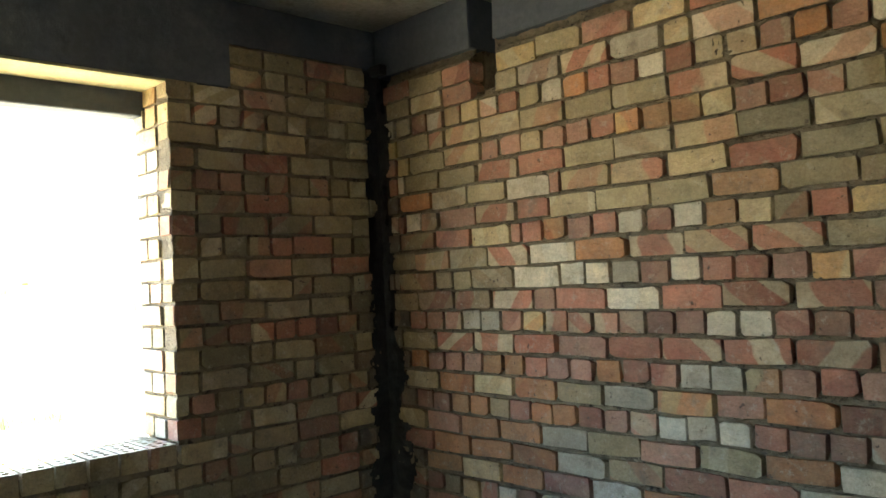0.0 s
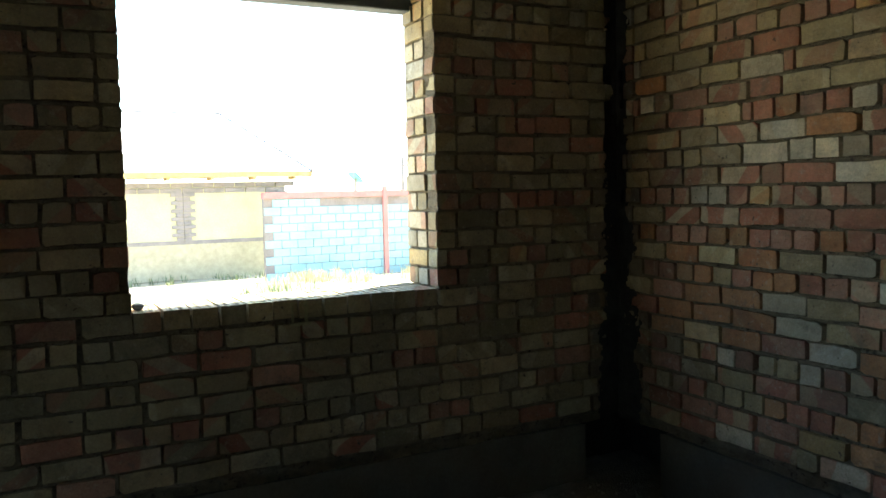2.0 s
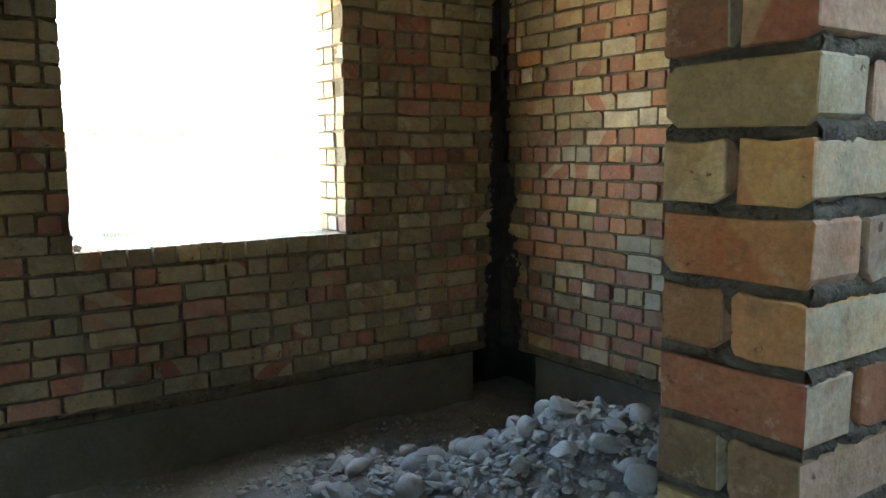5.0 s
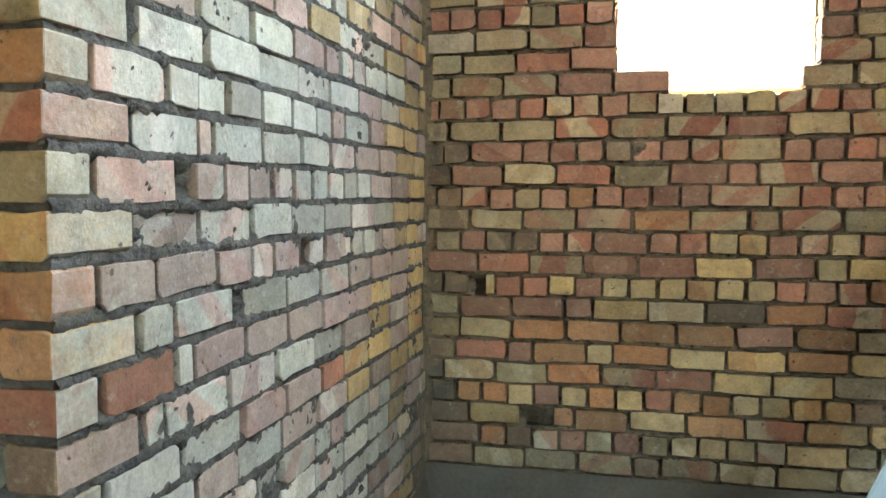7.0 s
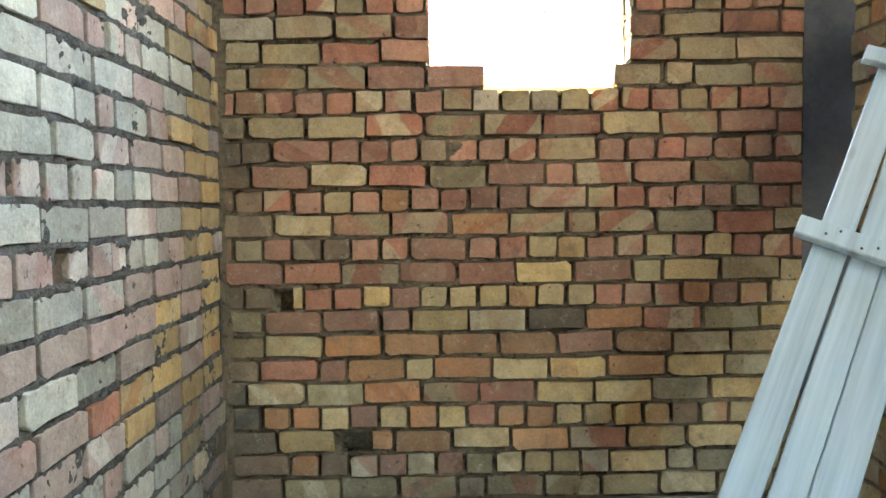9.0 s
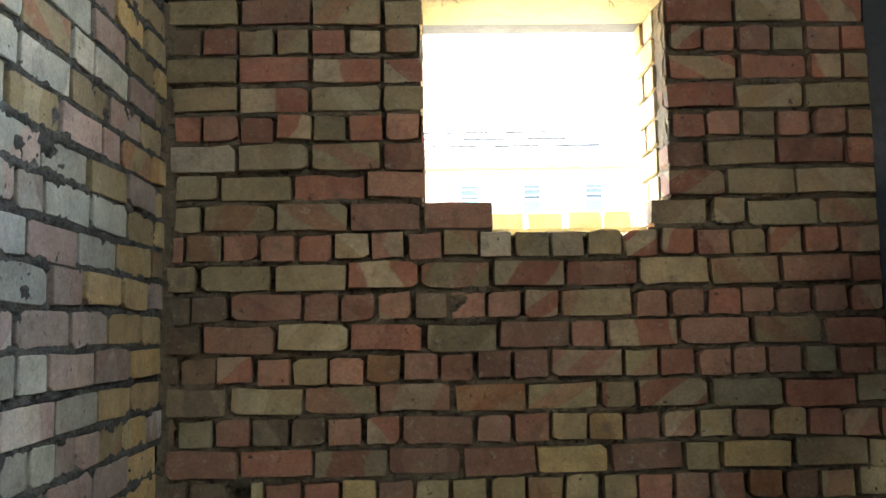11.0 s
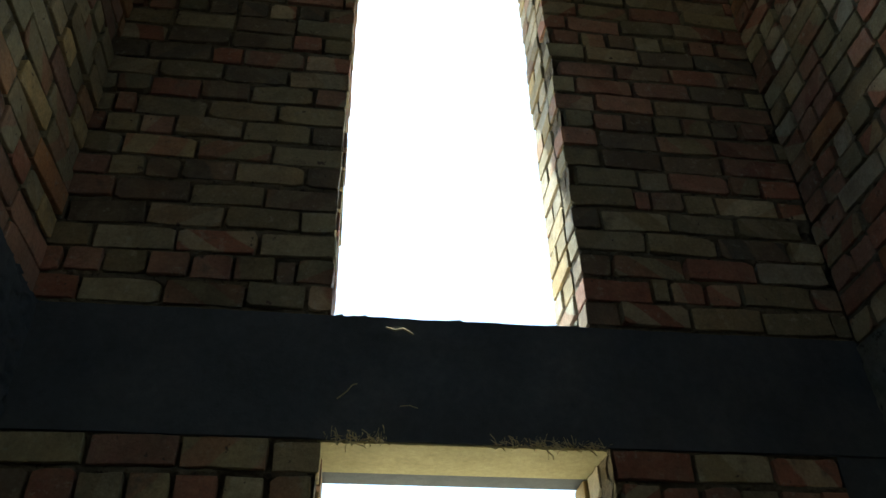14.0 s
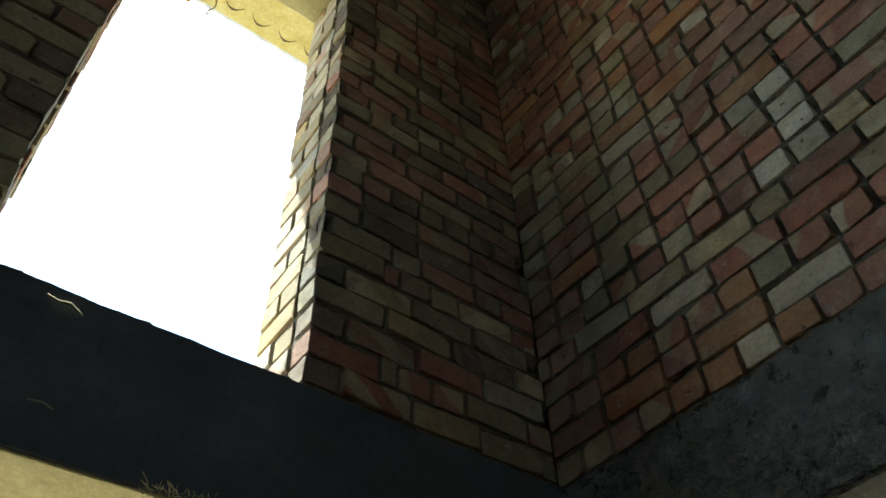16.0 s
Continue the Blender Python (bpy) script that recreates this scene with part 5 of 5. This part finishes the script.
# ---------------------------------------------------------------- house and yard wall to the west
def west_house():
    x0 = -22.0
    h = tagged(new("house"), "single-storey yellow house with grey brick trim and a hipped roof", "house")
    h.location = (x0, -0.28, -0.45)
    def q(xa, xb, ya, yb, za, zb):
        return (xa, xb, ya, yb, za + 0.45, zb + 0.45)
    part("wall", box_mesh([q(-7, 0, -9, 3.3, 0.5, 2.15)]), M_CREAM, h)
    part("footing", box_mesh([q(-7, 0.02, -9, 3.31, -0.45, 0.5)]), M_DUST, h, "pale dusty concrete footing")
    part("plinth", box_mesh([q(-7, 0.03, -9, 3.32, 0.5, 0.6)]), M_GREYBLOCK, h, "dark grey plinth")
    trims = []
    for k in range(22):
        y = -9 + k * 0.56
        for z in (1.87, 2.02):
            o = 0.28 if z > 2 else 0
            trims.append(part("trim_brick", box_mesh([q(-0.02, 0.03, y + o, y + o + 0.53, z, z + 0.13)]), M_GREYBLOCK, h))
    for yc in (-4.5, 0.52, 3.05):
        for k in range(12):
            z = 0.6 + k * 0.107
            w = 0.31 if k % 2 else 0.19
            part("pillar_brick", box_mesh([q(-0.02, 0.05, yc - w, yc - 0.006, z, z + 0.095)]), M_GREYBLOCK, h)
            part("pillar_brick", box_mesh([q(-0.02, 0.05, yc + 0.006, yc + w, z, z + 0.095)]), M_GREYBLOCK, h)
    bm = bmesh.new()
    ev = [bm.verts.new((x, y, z + 0.45)) for x, y, z in ((0.55, -9.6, 2.42), (0.55, 3.95, 2.42), (-7.55, 3.95, 2.42), (-7.55, -9.6, 2.42), (-3.5, -5.8, 4.35), (-3.5, 2.3, 4.35))]
    for f in ((0, 1, 5, 4), (1, 2, 5), (2, 3, 4, 5), (3, 0, 4), (3, 2, 1, 0)):
        bm.faces.new([ev[i] for i in f])
    part("roof", bm, M_ROOF, h, "pale sheet roof")
    for a, b in (((-3.5, -5.8, 4.8), (-3.5, 2.3, 4.8)), ((-3.5, 2.3, 4.8), (0.55, 3.95, 2.87))):
        a, b = Vector(a), Vector(b)
        cap = bmesh.new()
        add_box(cap, -0.03, 0.03, -0.045, 0.045, 0, (b - a).length, Matrix.Translation(a) @ (b - a).to_track_quat("Z", "Y").to_matrix().to_4x4())
        part("ridge_cap", cap, M_GREYBLOCK, h, "thin grey ridge capping")
    part("fascia", box_mesh([q(0.5, 0.54, -9.6, 3.95, 2.27, 2.41)]), M_TIMBER, h, "orange-yellow timber eaves")
    for k in range(12):
        part("rafter", box_mesh([q(-0.05, 0.52, -8.9 + k * 1.12, -8.82 + k * 1.12, 2.2, 2.3)]), M_TIMBER, h)


west_house()


def yard_wall():
    f = tagged(new("yard_wall"), "turquoise block wall with a faded red coping", "fence")
    f.location = (-20.0, -0.28, -0.45)
    part("coping", box_mesh([(-0.16, 0.16, 2.15, 16, 2.12, 2.28)]), M_PINK, f, "faded red coping")
    part("core", box_mesh([(-0.07, 0.07, 2.15, 16, 0, 2.12)]), M_GREYBLOCK, f)
    mesh = None
    for c in range(10):
        for k in range(33):
            y = 2.17 + k * 0.42 + (0.21 if c % 2 else 0)
            if mesh is None:
                bm = bmesh.new()
                add_box(bm, -0.1, 0.1, 0, 0.408, 0.0, 0.2)
                bmesh.ops.bevel(bm, geom=bm.edges[:], offset=0.008, segments=1, affect="EDGES")
                mesh = bpy.data.meshes.new("block")
                bm.to_mesh(mesh)
                bm.free()
                mesh.materials.append(M_BLUE)
            if c * 33 + k >= 300:
                continue
            ob = new("block", mesh)
            ob.matrix_world = pose(0, y, 0.005 + c * 0.211)
            ob.parent = f
    for y in (5.45, 9.6):
        part("post", box_mesh([(0.1, 0.2, y - 0.06, y + 0.06, 0, 2.4)]), M_PINK, f, "faded red post")


yard_wall()


def weeds(x0, x1, y0, y1, n, tall, seed, label, mat):
    r = random.Random(seed)
    verts, faces = [], []
    for _ in range(n):
        x, y = r.uniform(x0, x1), r.uniform(y0, y1)
        if noise.noise((x * 0.7, y * 0.7, seed)) < -0.1:
            continue
        for _k in range(8):
            a = r.uniform(0, 6.28)
            p = Vector((x + r.gauss(0, 0.08), y + r.gauss(0, 0.08), -0.5))
            hgt = tall * r.uniform(0.4, 1.1)
            tip = p + Vector((math.cos(a) * hgt * 0.35, math.sin(a) * hgt * 0.35, hgt))
            w = Vector((-math.sin(a), math.cos(a), 0)) * 0.009
            mid = p.lerp(tip, 0.55) + Vector((0, 0, hgt * 0.08))
            o = len(verts)
            verts += [p - w, p + w, mid + w * 1.4, mid - w * 1.4, tip]
            faces += [(o, o + 1, o + 2, o + 3), (o + 3, o + 2, o + 4)]
    me = bpy.data.meshes.new("weeds")
    me.from_pydata(verts, [], faces)
    return tagged(finish(new("weeds", me), mat), label, "weeds", kind="stuff")


weeds(-21.8, -20.8, -6, 2.2, 55, 0.26, 3, "green weeds along the foot of the house", M_WEED)
weeds(-19.7, -17.8, 1.2, 14, 420, 0.4, 6, "dry yellowish weeds along the yard wall", M_STRAW)
weeds(-17, -15.5, 0.5, 2.2, 50, 0.4, 8, "low green weeds in the bare yard", M_WEED)


def pole(x, y, h, label):
    p = tagged(new("utility_pole"), label, "utility pole")
    p.location = (x, y, -0.45)
    bm = bmesh.new()
    bmesh.ops.create_cone(bm, cap_ends=True, segments=10, radius1=0.13, radius2=0.08, depth=h, matrix=Matrix.Translation((0, 0, h / 2)))
    part("pole", bm, M_GREYBLOCK, p)
    box_part = box_mesh([(-0.05, 0.05, -0.7, 0.7, h - 0.5, h - 0.42)])
    part("crossarm", box_part, M_GREYBLOCK, p)


pole(-40, 14.77, 4.2, "thin grey pole beyond the yard wall")
pole(-40, 15.49, 4.2, "thin grey pole beyond the yard wall")
M_TEAL = plain("teal_paint", [(0.3, (0.05, 0.26, 0.22)), (0.7, (0.09, 0.34, 0.29))], 2, 0.6, 0.2, 0.004, 20)


def awning():
    a = tagged(new("awning"), "teal sloping awning on a post beyond the yard wall", "awning")
    a.location = (-40, 12.0, -0.45)
    bm = bmesh.new()
    add_box(bm, -0.6, 0.6, -0.35, 0.35, -0.03, 0.03, Matrix.Translation((0, 0, 3.1)) @ Matrix.Rotation(radians(-48), 4, "X"))
    part("sheet", bm, M_TEAL, a)
    part("post", box_mesh([(-0.05, 0.05, -0.05, 0.05, 0, 3.05)]), M_GREYBLOCK, a, "grey post")


awning()


def kiosk():
    k = tagged(new("kiosk"), "small teal booth with a pitched cap beyond the yard wall", "booth")
    k.location = (-40, 16.2, -0.45)
    part("body", box_mesh([(-0.4, 0.4, -0.32, 0.32, 0, 2.95)]), M_TEAL, k)
    part("cap", box_mesh([(-0.5, 0.5, -0.42, 0.42, 2.95, 3.05)]), M_GREYBLOCK, k, "grey cap")


kiosk()
pebble = new("stone", stone_mesh(31, (1.2, 0.9, 0.7)))
pebble.matrix_world = pose(WEST - 0.1, -2.815, WIN_A[2] + 0.018, 0, 10, 30) @ Matrix.Diagonal((0.03, 0.03, 0.03, 1))
tagged(pebble, "small grey pebble lying on the brick sill", "stone")
